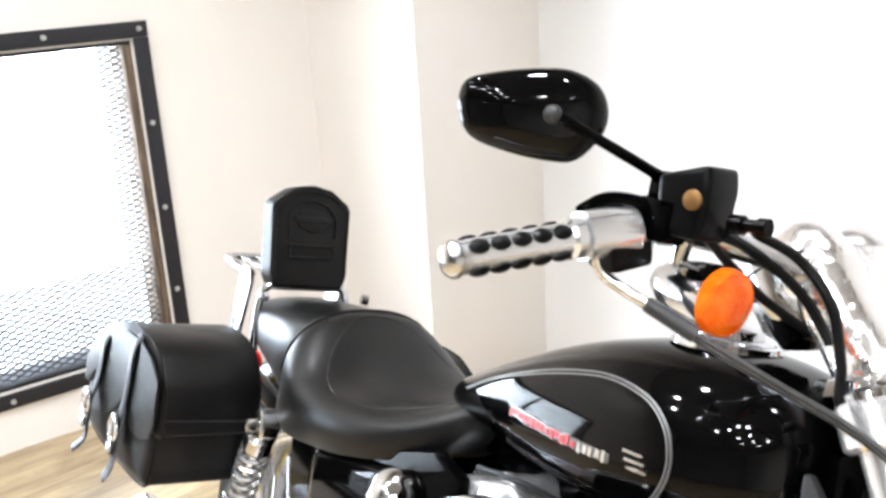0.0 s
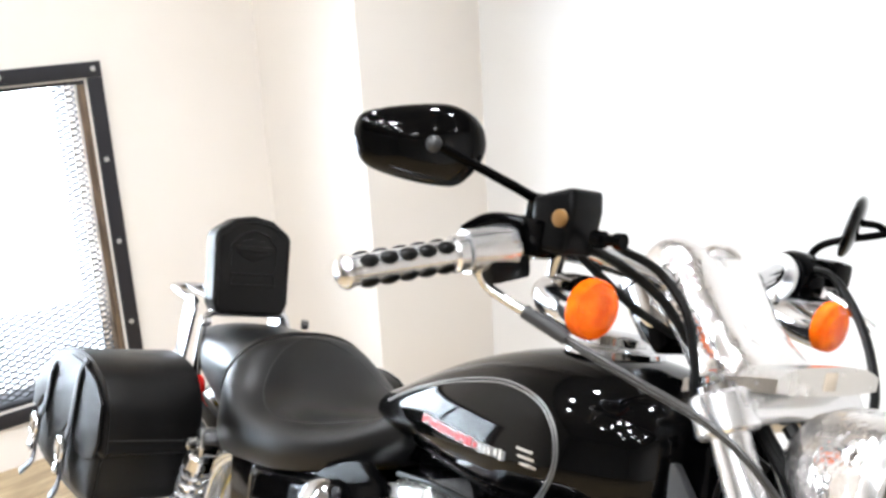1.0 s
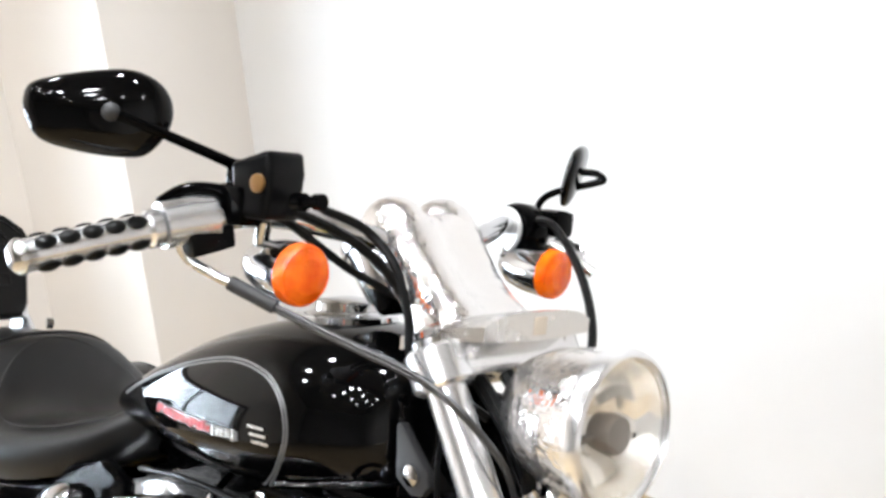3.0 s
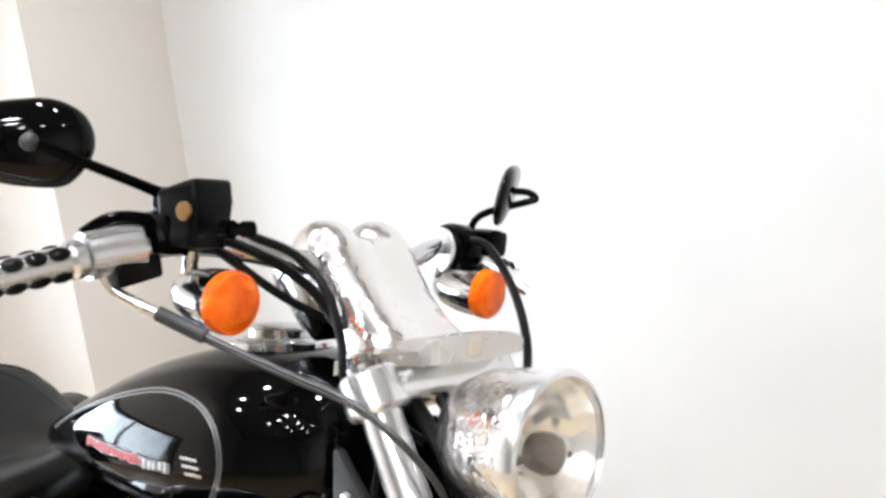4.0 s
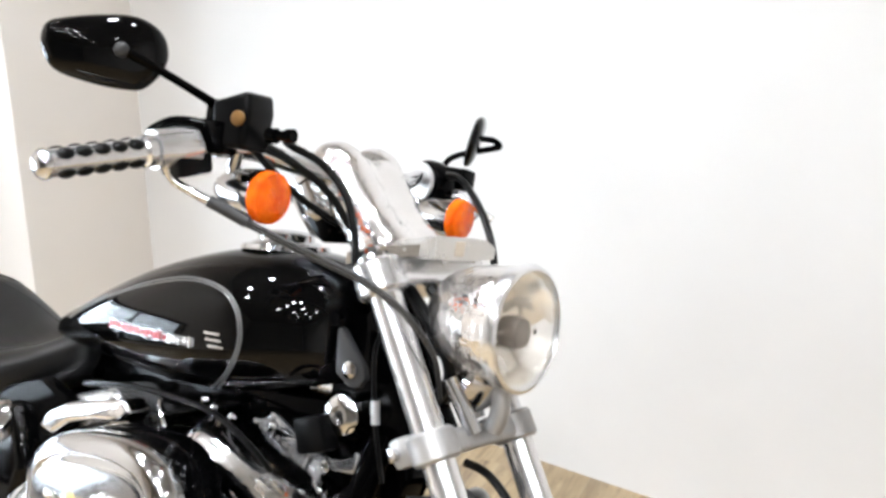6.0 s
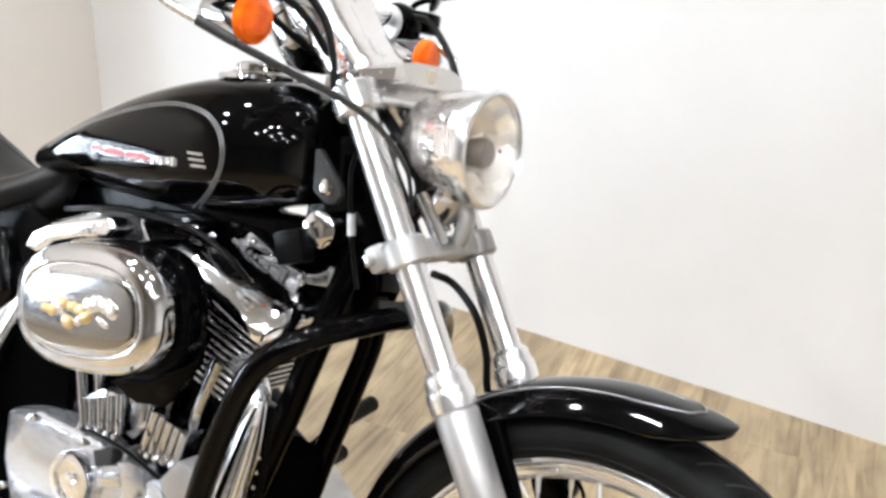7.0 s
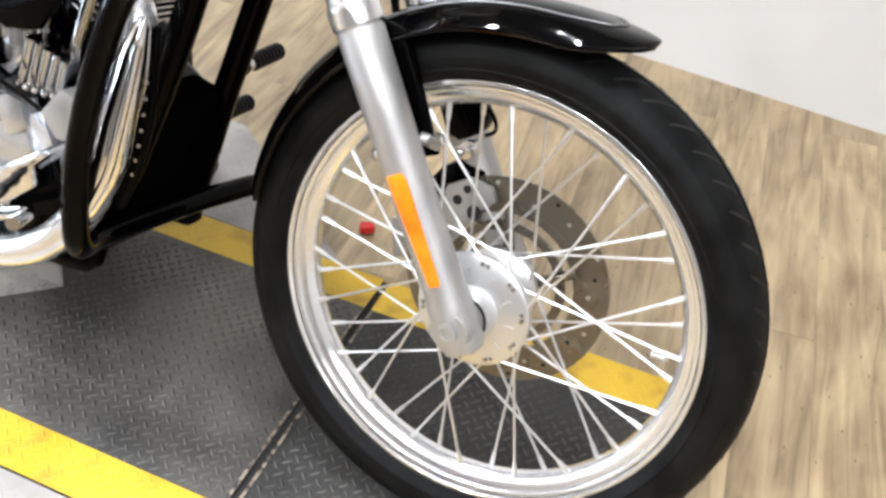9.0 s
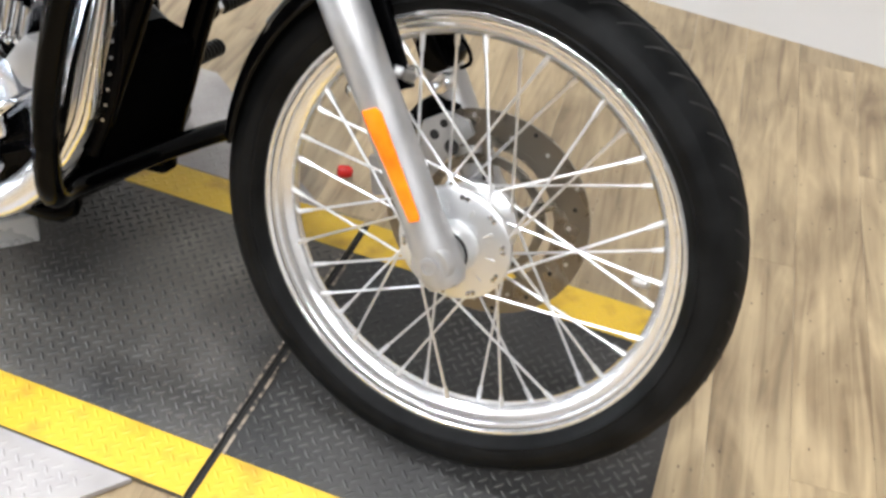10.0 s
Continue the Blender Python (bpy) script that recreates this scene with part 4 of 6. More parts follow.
# mirrors
def mirror(s):
    face = V(-0.655, s * (0.338 if s < 0 else 0.322), 1.207 if s < 0 else 1.198)
    out = []
    for u, v in ((-0.078, 0.012), (-0.07, 0.034), (-0.045, 0.04), (0.0, 0.041), (0.035, 0.037), (0.06, 0.022), (0.068, 0.0), (0.06, -0.022), (0.035, -0.041), (0.01, -0.041), (-0.03, -0.031), (-0.068, -0.014)):
        out.append(V(0, u, v))
    loop = smooth_path(out, 4, True)
    cx = V(0, 0.0, 0.0)
    rings = []
    for sc, dx in ((0.94, -0.012), (1.0, -0.008), (1.0, 0.0), (0.97, 0.005), (0.88, 0.011), (0.7, 0.016), (0.4, 0.019), (0.12, 0.02)):
        rings.append([face + V(dx * (1 if s < 0 else 0.5), (-p.y if s > 0 else p.y) * 0.9 * sc, p.z * sc) for p in loop])
    if s > 0:
        rings = [[V(q.x + 0.07, q.y, q.z) for q in r] for r in rings]
    bm = bmesh.new()
    skin(bm, rings)
    mid = face + V(0.07 if s > 0 else 0, 0, 0)
    if s < 0:
        turn = Matrix.Rotation(radians(-37), 3, "Z") @ Matrix.Rotation(radians(14), 3, "X")
    else:
        turn = Matrix.Rotation(radians(28), 3, "Z") @ Matrix.Rotation(radians(4), 3, "X") @ Matrix.Rotation(radians(9), 3, "Y")
    bmesh.ops.rotate(bm, cent=mid, matrix=turn, verts=bm.verts)
    hd = part("mirror", bm, GLOSS, bike, "gloss black mirror shell", 60)
    bm = bmesh.new()
    ring = [mid + turn @ V(q.x - mid.x - 0.0015, (q.y - mid.y) * 0.95, (q.z - mid.z) * 0.95) for q in rings[0]]
    bm.faces.new([bm.verts.new(q) for q in ring])
    part("mirror_glass", bm, CHROME, hd, "silvered mirror glass")
    return hd


mr_ = mirror(-1)
part("mirror_stem", tube([V(-0.606, -0.218, 1.168), V(-0.607, -0.235, 1.176), V(-0.61, -0.3, 1.195), V(-0.618, -0.345, 1.209)], [0.009, 0.0055, 0.005, 0.0055], 12), SATIN, bike, "black mirror stem")
part("stem_ball", sphere((-0.622, -0.35, 1.21), 0.0085, (1, 1, 1), 16), GREY, mr_, "grey ball joint")
part("stem_block", box((-0.604, -0.216, 1.164), (0.022, 0.026, 0.03), 0.005), SATIN, bike)


# the left mirror, seen nearly edge-on
hd = mirror(1)
part("mirror_stem", tube([V(-0.608, 0.265, 1.118), V(-0.62, 0.292, 1.138), V(-0.618, 0.297, 1.157), V(-0.602, 0.308, 1.172), V(-0.56, 0.339, 1.191), V(-0.552, 0.345, 1.197), V(-0.562, 0.338, 1.204), V(-0.58, 0.327, 1.203)], 0.0052, 10, 5), SATIN, bike, "black mirror stem")
# left controls
part("clutch_perch", box((-0.566, 0.262, 1.132), (0.04, 0.04, 0.036), 0.009), SATIN, bike, "black clutch lever perch")
part("switch_housing", tube([V(-0.622, 0.291, 1.109), V(-0.618, 0.262, 1.115), V(-0.61, 0.236, 1.12)], [0.028, 0.033, 0.029], 20, 3), SATIN, bike, "black switch housing")
part("clutch_lever", tube([V(-0.545, 0.232, 1.108), V(-0.51, 0.242, 1.092), V(-0.488, 0.252, 1.078)], [0.006, 0.006, 0.0075], 10), ALLOY, bike, "polished clutch lever")
part("switch_drum", lathe([(0.02, 0), (0.034, 0.002), (0.0375, 0.01), (0.0375, 0.034), (0.032, 0.042), (0.02, 0.044)], V(-0.593, 0.2, 1.118), (0.2, 1, -0.05), 28), SATIN, bike, "black switch drum")
part("grip_flange", lathe([(0.01, 0), (0.029, 0.001), (0.031, 0.005), (0.029, 0.009), (0.012, 0.01)], V(-0.593, 0.2, 1.118), (-0.2, -1, 0.05), 28), HUB, bike, "pale grip flange")


# turn signals
def signal(s):
    c = V(-0.544, -0.185, 1.075) if s < 0 else V(-0.524, 0.204, 1.073)
    d = V(1, 0, -0.02).normalized()
    b = part("turn_signal", lathe([(0.004, -0.076), (0.014, -0.071), (0.025, -0.053), (0.03, -0.03), (0.0312, -0.008), (0.0312, 0.002)], c, d, 32), CHROME, bike, "chrome bullet turn signal")
    part("lens", lathe([(0.0316, 0.002), (0.032, 0.006), (0.031, 0.013), (0.0285, 0.016), (0.0275, 0.0155), (0.018, 0.0195), (0.008, 0.021), (0.002, 0.0213)], c, d, 28), AMBER, b, "amber turn signal lens", 12)
    part("stem", tube([V(-0.582, s * 0.2, 1.122), V(-0.588, s * 0.197, 1.1), V(-0.585, s * 0.192, 1.085)], 0.008, 12, 3), CHROME, b, "chrome stem")
    return b


signal(-1)
signal(1)
# cables
part("throttle_cable", tube([V(-0.62, -0.272, 1.096), V(-0.614, -0.262, 1.078), V(-0.59, -0.247, 1.066), V(-0.577, -0.238, 1.061)], 0.0055, 10), ALLOY, bike, "bright cable elbow")
part("cable_sleeve", tube([V(-0.577, -0.238, 1.061), V(-0.537, -0.212, 1.044)], 0.0075, 10, 1), GREY, bike, "grey rubber cable sleeve")
for dz, dy in ((0.0, 0.0), (-0.0055, 0.004)):
    part("throttle_cable", tube([V(-0.54, -0.214 + dy, 1.046 + dz), V(-0.468, -0.17 + dy, 1.02 + dz), V(-0.426, -0.145 + dy, 1.006 + dz), V(-0.391, -0.13 + dy, 0.991 + dz), V(-0.36, -0.118 + dy, 0.97 + dz), V(-0.335, -0.09 + dy, 0.93 + dz), V(-0.34, -0.05, 0.87)], 0.0029, 8), CABLE, bike, "grey control cable")
part("brake_hose", tube([V(-0.51, -0.2, 1.15), V(-0.53, -0.17, 1.14), V(-0.512, -0.13, 1.124), V(-0.482, -0.112, 1.091), V(-0.463, -0.105, 1.043), V(-0.45, -0.1, 1.0), V(-0.4, -0.04, 0.95)], 0.005, 8), RUBBER, bike, "black brake hose")
part("wire", tube([V(-0.55, -0.19, 1.135), V(-0.545, -0.14, 1.118), V(-0.52, -0.1, 1.09), V(-0.5, -0.07, 1.05)], 0.0055, 8), RUBBER, bike, "black bar wiring")
part("wire", tube([V(-0.56, -0.2, 1.13), V(-0.57, -0.15, 1.105), V(-0.56, -0.1, 1.075), V(-0.54, -0.05, 1.05)], 0.005, 8), RUBBER, bike, "black bar wiring")
part("clutch_cable", tube([V(-0.56, 0.215, 1.135), V(-0.528, 0.21, 1.132), V(-0.474, 0.19, 1.094), V(-0.433, 0.17, 1.046), V(-0.405, 0.14, 1.0), V(-0.4, 0.1, 0.94)], 0.0055, 8), RUBBER, bike, "black clutch cable")
part("brake_hose", tube([V(-0.32, 0.0, 0.79), V(-0.285, 0.0, 0.785), V(-0.245, 0.0, 0.755), V(-0.222, 0.01, 0.705), V(-0.212, 0.03, 0.64), V(-0.16, 0.075, 0.55)], 0.0055, 8), RUBBER, bike, "black brake hose")

# front fender
bm = bmesh.new()
rings = []
N = 48
for k in range(N + 1):
    f = (k / N) ** 1.7
    a = radians(73 + 101 * f)
    r = float(np.interp(f, (0, 0.07, 0.17, 0.27, 0.37, 0.55, 1), (0.394, 0.3885, 0.3845, 0.382, 0.38, 0.373, 0.357)))
    tip = max(0.0, 1 - f / 0.13)
    w = 0.06 * math.sqrt(max(0.0, 1 - tip ** 2.4)) + 0.006
    drop = 0.032 * (1 - 0.8 * tip ** 1.3)
    ring = []
    for u in range(15):
        g = -1 + u / 7
        rr = r - drop * abs(g) ** 3
        ring.append(V(math.cos(a) * rr, w * g, 0.345 + math.sin(a) * rr))
    for u in range(14, -1, -1):
        g = -1 + u / 7
        rr = r - drop * abs(g) ** 3 - 0.0035
        ring.append(V(math.cos(a) * rr, w * g * 0.97, 0.345 + math.sin(a) * rr))
    rings.append(ring)
skin(bm, rings)
ff = part("front_fender", bm, GLOSS, bike, "gloss black front fender", 50)
for u in (0, 14):
    part("rolled_edge", tube([r[u] for r in rings[3:]], 0.0032, 8, 1), GLOSS, ff, "rolled lip of the fender")
stripe = [rings[k][u] for k, u in [(k, 3) for k in range(40, 13, -3)] + [(11, 4), (10, 5), (9, 7), (10, 9), (11, 10)] + [(k, 11) for k in range(14, 41, 3)]]
part("pinstripe", tube([q + (q - V(0, 0, 0.345)).normalized() * 0.0006 for q in stripe], 0.0017, 6, 4), STRIPE, ff, "fine silver pinstripe")
for s in (-1, 1):
    own = slab([(-0.205, 0.665), (-0.155, 0.66), (-0.095, 0.548), (-0.085, 0.53), (-0.1, 0.522), (-0.13, 0.54)], s * 0.058 - 0.004, s * 0.058 + 0.004, "xz", 0.002)
    part("fender_strut", own, SATIN, ff, "black fender strut")
# caliper
cal = part("brake_caliper", slab([(-0.14, 0.44), (-0.125, 0.466), (-0.104, 0.485), (-0.068, 0.48), (-0.06, 0.466), (-0.09, 0.446), (-0.104, 0.412), (-0.103, 0.36), (-0.126, 0.362)], 0.062, 0.1, "xz", 0.006), SATIN, bike, "black brake caliper")
part("caliper_plate", slab([(-0.108, 0.449), (-0.078, 0.472), (-0.045, 0.47), (-0.034, 0.453), (-0.058, 0.424), (-0.069, 0.399), (-0.09, 0.356), (-0.102, 0.395)], 0.048, 0.058, "xz", 0.003), CAST, cal, "pale caliper mounting plate")
# thin dark discs painted on for shaded holes
for x, z, r in ((-0.087, 0.437, 0.0068), (-0.077, 0.456, 0.0055), (-0.06, 0.428, 0.0105), (-0.09, 0.385, 0.006)):
    part("hole_disc", lathe([(r, 0), (r, 0.0012)], V(x, 0.0482, z), (0, -1, 0), 16), GAP_SHADE, cal)
upper = part("caliper_body", slab([(-0.145, 0.54), (-0.134, 0.564), (-0.098, 0.57), (-0.079, 0.55), (-0.082, 0.53), (-0.094, 0.52), (-0.11, 0.508), (-0.129, 0.513)], 0.06, 0.098, "xz", 0.008), SATIN, cal, "black upper caliper body")
part("hose_clip", tube([V(-0.088, 0.066, 0.566), V(-0.072, 0.066, 0.555), V(-0.066, 0.068, 0.538), V(-0.078, 0.07, 0.526)], 0.0028, 8), SATIN, cal, "black wire clip")
part("caliper_lug", slab([(-0.112, 0.499), (-0.107, 0.485), (-0.091, 0.489), (-0.08, 0.502), (-0.085, 0.518), (-0.098, 0.516)], 0.056, 0.082, "xz", 0.004), ALLOY, cal, "silver lug")
for x, z in ((-0.104, 0.496), (-0.088, 0.506)):
    part("bolt", lathe([(0.0065, 0), (0.0065, 0.005), (0.0035, 0.007)], V(x, 0.056, z), (0, -1, 0), 12), CHROME, cal)
part("slide_lug", slab([(-0.188, 0.362), (-0.157, 0.372), (-0.146, 0.314), (-0.172, 0.304)], 0.074, 0.088, "xz", 0.005), CAST, cal, "pale slide pin boss")

# ---------------- tank ----------------
TX = [-0.492, -0.50, -0.52, -0.56, -0.62, -0.70, -0.78, -0.86, -0.94, -1.01, -1.06, -1.09]
TT = [0.93, 0.962, 0.985, 1.0, 1.003, 0.992, 0.968, 0.935, 0.893, 0.853, 0.825, 0.8]
TB = [0.87, 0.85, 0.84, 0.828, 0.81, 0.797, 0.79, 0.786, 0.784, 0.78, 0.778, 0.78]
TW = [0.03, 0.062, 0.09, 0.117, 0.135, 0.142, 0.139, 0.128, 0.11, 0.088, 0.066, 0.035]


def lerp(xs, ys, x):
    """Smooth value at x of a curve through the table's points."""
    path = smooth_table(tuple(xs), tuple(ys))
    return float(np.interp(x, path[0], path[1]))


@functools.lru_cache(None)
def smooth_table(xs, ys):
    path = smooth_path([V(x, 0, y) for x, y in zip(reversed(xs), reversed(ys))], 12)
    return np.maximum.accumulate([q.x for q in path]), [q.z for q in path]


def tank_section(x):
    """Half outline (y, z) of the tank from the crown down to the floor."""
    t, b, w = lerp(TX, TT, x), lerp(TX, TB, x), lerp(TX, TW, x)
    m = b + (t - b) * 0.36
    out = []
    for k in range(25):
        a = math.pi / 2 * k / 24
        out.append((w * math.sin(a) ** 0.85, m + (t - m) * max(math.cos(a), 0.0) ** 0.8))
    for k in range(1, 9):
        a = math.pi / 2 * k / 8
        out.append((w * (1 - 0.42 * (1 - math.cos(a))), m - (m - b) * math.sin(a)))
    return out


def tank_y(x, z):
    sec = tank_section(x)
    zs = [p[1] for p in sec]
    return float(np.interp(-z, [-q for q in zs], [p[0] for p in sec]))


bm = bmesh.new()
rings = []
xs = smooth_path([V(x, 0, 0) for x in TX], 6)
for q in xs:
    sec = tank_section(q.x)
    rings.append([V(q.x, -y, z) for y, z in sec] + [V(q.x, y, z) for y, z in reversed(sec[1:])])
skin(bm, rings)
tank = part("fuel_tank", bm, GLOSS, bike, "gloss black teardrop fuel tank", 60)
cap = part("filler_cap", lathe([(0.048, -0.004), (0.05, 0.002), (0.046, 0.006), (0.04, 0.007), (0.039, 0.016), (0.034, 0.02), (0.012, 0.023), (0.002, 0.0235)], V(-0.665, -0.0, 1.0), V(-0.12, 0, 1), 40), CHROME, tank, "chrome filler cap")
part("cap_ring", lathe([(0.052, -0.006), (0.064, -0.006), (0.062, 0.001), (0.052, 0.002)], V(-0.665, -0.0, 1.0), V(-0.12, 0, 1), 40, loop=True), CHROME, tank)
PIN = [(-1.0, 0.825), (-0.95, 0.853), (-0.905, 0.875), (-0.85, 0.898), (-0.808, 0.914), (-0.76, 0.93), (-0.72, 0.94), (-0.68, 0.943), (-0.643, 0.938), (-0.617, 0.922), (-0.605, 0.9), (-0.603, 0.878), (-0.61, 0.857), (-0.625, 0.835), (-0.65, 0.814), (-0.674, 0.802)]
for s in (-1, 1):
    for grow, r in ((0.0, 0.0013), (0.0042, 0.0015)):
        pts = []
        for q in smooth_path([V(x, 0, z) for x, z in PIN], 6):
            x, z = q.x, q.z
            dx, dz = x + 0.76, z - 0.84
            L = math.hypot(dx, dz)
            x, z = x + dx / L * grow, z + dz / L * grow
            pts.append(V(x, s * (tank_y(x, z) + 0.0002), z))
        part("pinstripe", tube(pts, r, 6, 1), STRIPE, tank, "fine silver pinstripe")


def on_tank(x, z, lift):
    return V(x, -(tank_y(x, z) + lift), z)


# tank badge: plain bars in the badge's colours
def badge(x0, z0, x1, z1, h, mat, lift, parent, name):
    bm = bmesh.new()
    rings = []
    for k in range(9):
        f = k / 8
        x, z = x0 + (x1 - x0) * f, z0 + (z1 - z0) * f
        a, b = on_tank(x, z + h / 2, lift), on_tank(x, z - h / 2, lift)
        a2, b2 = on_tank(x, z + h / 2, 0.0), on_tank(x, z - h / 2, 0.0)
        rings.append([a, b, b2, a2])
    skin(bm, rings)
    return part(name, bm, mat, parent, "", 30)


bd = badge(-0.855, 0.852, -0.672, 0.866, 0.0105, STRIPE, 0.0016, tank, "badge")
bd["label"] = "silver and red metal tank badge"
rnd = random.Random(8)
for k in range(19):
    f0 = (k + rnd.uniform(0.05, 0.3)) / 19
    f1 = f0 + rnd.uniform(0.45, 0.75) / 19
    X = lambda f: -0.854 + 0.181 * f
    Z = lambda f: 0.852 + 0.0139 * f
    up = rnd.uniform(-0.0015, 0.0015)
    h = rnd.uniform(0.006, 0.0115)
    badge(X(f0), Z(f0) + up, X(f1), Z(f1) + up, h + 0.0022, ALLOY, 0.0024, tank, "badge_edge")
    if k < 14:
        badge(X(f0), Z(f0) + up, X(f1), Z(f1) + up, h, EMBLEM_RED, 0.0032, tank, "badge_bar")
for k in range(3):
    badge(-0.655 + 0.004 * k, 0.884 - 0.008 * k, -0.63 + 0.004 * k, 0.886 - 0.008 * k, 0.0032, ALLOY, 0.0022, tank, "badge_bar")

# frame and neck
part("neck_gusset", slab([(-0.52, 0.93), (-0.44, 0.96), (-0.40, 0.85), (-0.36, 0.78), (-0.44, 0.77), (-0.52, 0.82)], -0.035, 0.035, "xz", 0.006), SATIN, bike, "black steering neck")
own = slab([(-0.492, 0.925), (-0.484, 0.925), (-0.442, 0.885), (-0.437, 0.872), (-0.445, 0.858), (-0.46, 0.855), (-0.485, 0.868)], -0.075, -0.062, "xz", 0.004)
gp = part("tank_mount", own, GREY, bike, "dark teardrop tank bracket")
part("bolt", lathe([(0.011, 0), (0.011, 0.005), (0.006, 0.007)], V(-0.46, -0.075, 0.878), (0, -1, 0), 16), CHROME, gp, "chrome bolt")
part("ignition_switch", lathe([(0.024, -0.03), (0.026, 0.0), (0.0255, 0.008), (0.02, 0.012), (0.012, 0.013), (0.011, 0.006), (0.002, 0.006)], V(-0.462, -0.072, 0.82), (0.1, -1, 0), 28), CHROME, bike, "chrome ignition switch")
part("coil_box", box((-0.487, -0.09, 0.79), (0.046, 0.03, 0.046), 0.005, None, Matrix.Rotation(radians(-22), 3, "Y")), PLASTIC, bike, "black plastic electrical box")
part("wire", tube([V(-0.435, -0.06, 0.93), V(-0.42, -0.085, 0.9), V(-0.4, -0.09, 0.83), V(-0.38, -0.085, 0.76)], 0.0032, 8), RUBBER, bike, "thin black wire")
part("wire_sleeve", rod(V(-0.404, -0.092, 0.855), V(-0.397, -0.093, 0.828), 0.0055, 8), CAST, bike, "pale wire sleeve")
part("backbone", tube([V(-0.45, 0, 0.9), V(-0.75, 0, 0.8), V(-1.05, 0, 0.74)], 0.03, 14), SATIN, bike)
for s in (-1, 1):
    part("down_tube", tube([V(-0.42, s * 0.035, 0.80), V(-0.438, s * 0.07, 0.66), V(-0.463, s * 0.075, 0.55), V(-0.492, s * 0.08, 0.44), V(-0.52, s * 0.09, 0.33), V(-0.55, s * 0.1, 0.24), V(-0.62, s * 0.115, 0.2), V(-1.2, s * 0.115, 0.21)], 0.0195, 16), SATIN, bike, "black frame down tube")
part("regulator", box((-0.53, -0.005, 0.355), (0.07, 0.17, 0.2), 0.01, None, Matrix.Rotation(radians(10), 3, "Y")), DULL, bike, "black voltage regulator")
part("wiring_tray", slab([(-0.98, 0.775), (-0.5, 0.82), (-0.46, 0.78), (-0.55, 0.75), (-0.98, 0.72)], -0.03, 0.03, "xz", 0.006), SATIN, bike, "black wiring tray under the tank")
own = slab([(-0.636, 0.735), (-0.59, 0.748), (-0.563, 0.752), (-0.511, 0.74), (-0.485, 0.746), (-0.47, 0.755), (-0.463, 0.765), (-0.456, 0.762), (-0.462, 0.735), (-0.509, 0.727), (-0.518, 0.715), (-0.528, 0.716), (-0.542, 0.723), (-0.586, 0.712), (-0.596, 0.725), (-0.62, 0.726)], -0.032, -0.02, "xz", 0.002)
mb = part("mount_bracket", own, PALE, bike, "pale ribbed alloy engine bracket")
for k in range(6):
    part("rib", box((-0.58 + 0.0078 * k, -0.034, 0.736 - 0.0016 * k), (0.004, 0.006, 0.02), 0.0015, None, Matrix.Rotation(radians(20), 3, "Y")), BRIGHT, mb)
    # dark filler puts shade between the ribs
    part("rib_gap", box((-0.576 + 0.0078 * k, -0.0325, 0.7345 - 0.0016 * k), (0.002, 0.004, 0.02), 0.0005, None, Matrix.Rotation(radians(20), 3, "Y")), GAP_SHADE, mb)
part("bolt", lathe([(0.008, 0), (0.008, 0.006), (0.004, 0.008)], V(-0.505, -0.034, 0.733), (0, -1, 0), 12), CHROME, mb, "chrome bolt")
part("tie_plate", slab([(-0.673, 0.75), (-0.623, 0.764), (-0.612, 0.777), (-0.604, 0.775), (-0.565, 0.759), (-0.565, 0.753), (-0.602, 0.758), (-0.621, 0.754), (-0.667, 0.746)], -0.036, -0.028, "xz", 0.0015), PALE, bike, "bright pointed tie plate under the tank")
for x0, z0, x1, z1 in ((-0.538, 0.696, -0.493, 0.711), (-0.516, 0.684, -0.49, 0.684)):
    part("stud", rod(V(x0, -0.05, z0), V(x1, -0.05, z1), 0.0035, 8, None, 0.006), CHROME, bike, "short chrome stud")
# small fasteners and lines under the tank
for x, y, z in ((-0.70, -0.075, 0.775), (-0.675, -0.08, 0.77), (-0.645, -0.075, 0.765), (-0.57, -0.075, 0.775)):
    part("bolt", lathe([(0.006, 0), (0.006, 0.005), (0.003, 0.007)], V(x, y, z), (0.2, -1, 0.3), 10), CHROME, bike, "chrome bolt")
part("plug_lead", tube([V(-0.93, -0.1, 0.74), V(-0.8, -0.115, 0.77), V(-0.66, -0.11, 0.775), V(-0.58, -0.1, 0.745), V(-0.55, -0.07, 0.7)], 0.0042, 8), RUBBER, bike, "black spark plug lead")
part("fuel_line", tube([V(-0.76, -0.08, 0.78), V(-0.74, -0.12, 0.765), V(-0.71, -0.13, 0.74)], 0.005, 8), CHROME, bike, "short bright fuel line")
# engine guard
gp_ = [V(-0.315, 0.0, 0.735), V(-0.333, -0.1, 0.73), V(-0.365, -0.19, 0.712), V(-0.41, -0.226, 0.665), V(-0.447, -0.227, 0.57), V(-0.474, -0.224, 0.45), V(-0.478, -0.224, 0.36), V(-0.48, -0.21, 0.297), V(-0.505, -0.14, 0.278), V(-0.482, 0.0, 0.288)]
loop = gp_ + [V(-0.457, 0.1, 0.296), V(-0.435, 0.2, 0.298), V(-0.4, 0.285, 0.34), V(-0.385, 0.31, 0.42), V(-0.395, 0.285, 0.51), V(-0.393, 0.21, 0.61), V(-0.362, 0.145, 0.68), V(-0.335, 0.075, 0.722)]
part("engine_guard", tube(loop, 0.0165, 14, 6, True), GUARD, bike, "black tubular engine guard")
part("guard_sleeve", tube([V(-0.345, -0.075, 0.732), V(-0.322, -0.05, 0.736), V(-0.317, 0.01, 0.736)], 0.0195, 16, 3), GREY, bike, "dark grey clamp sleeve on the guard")

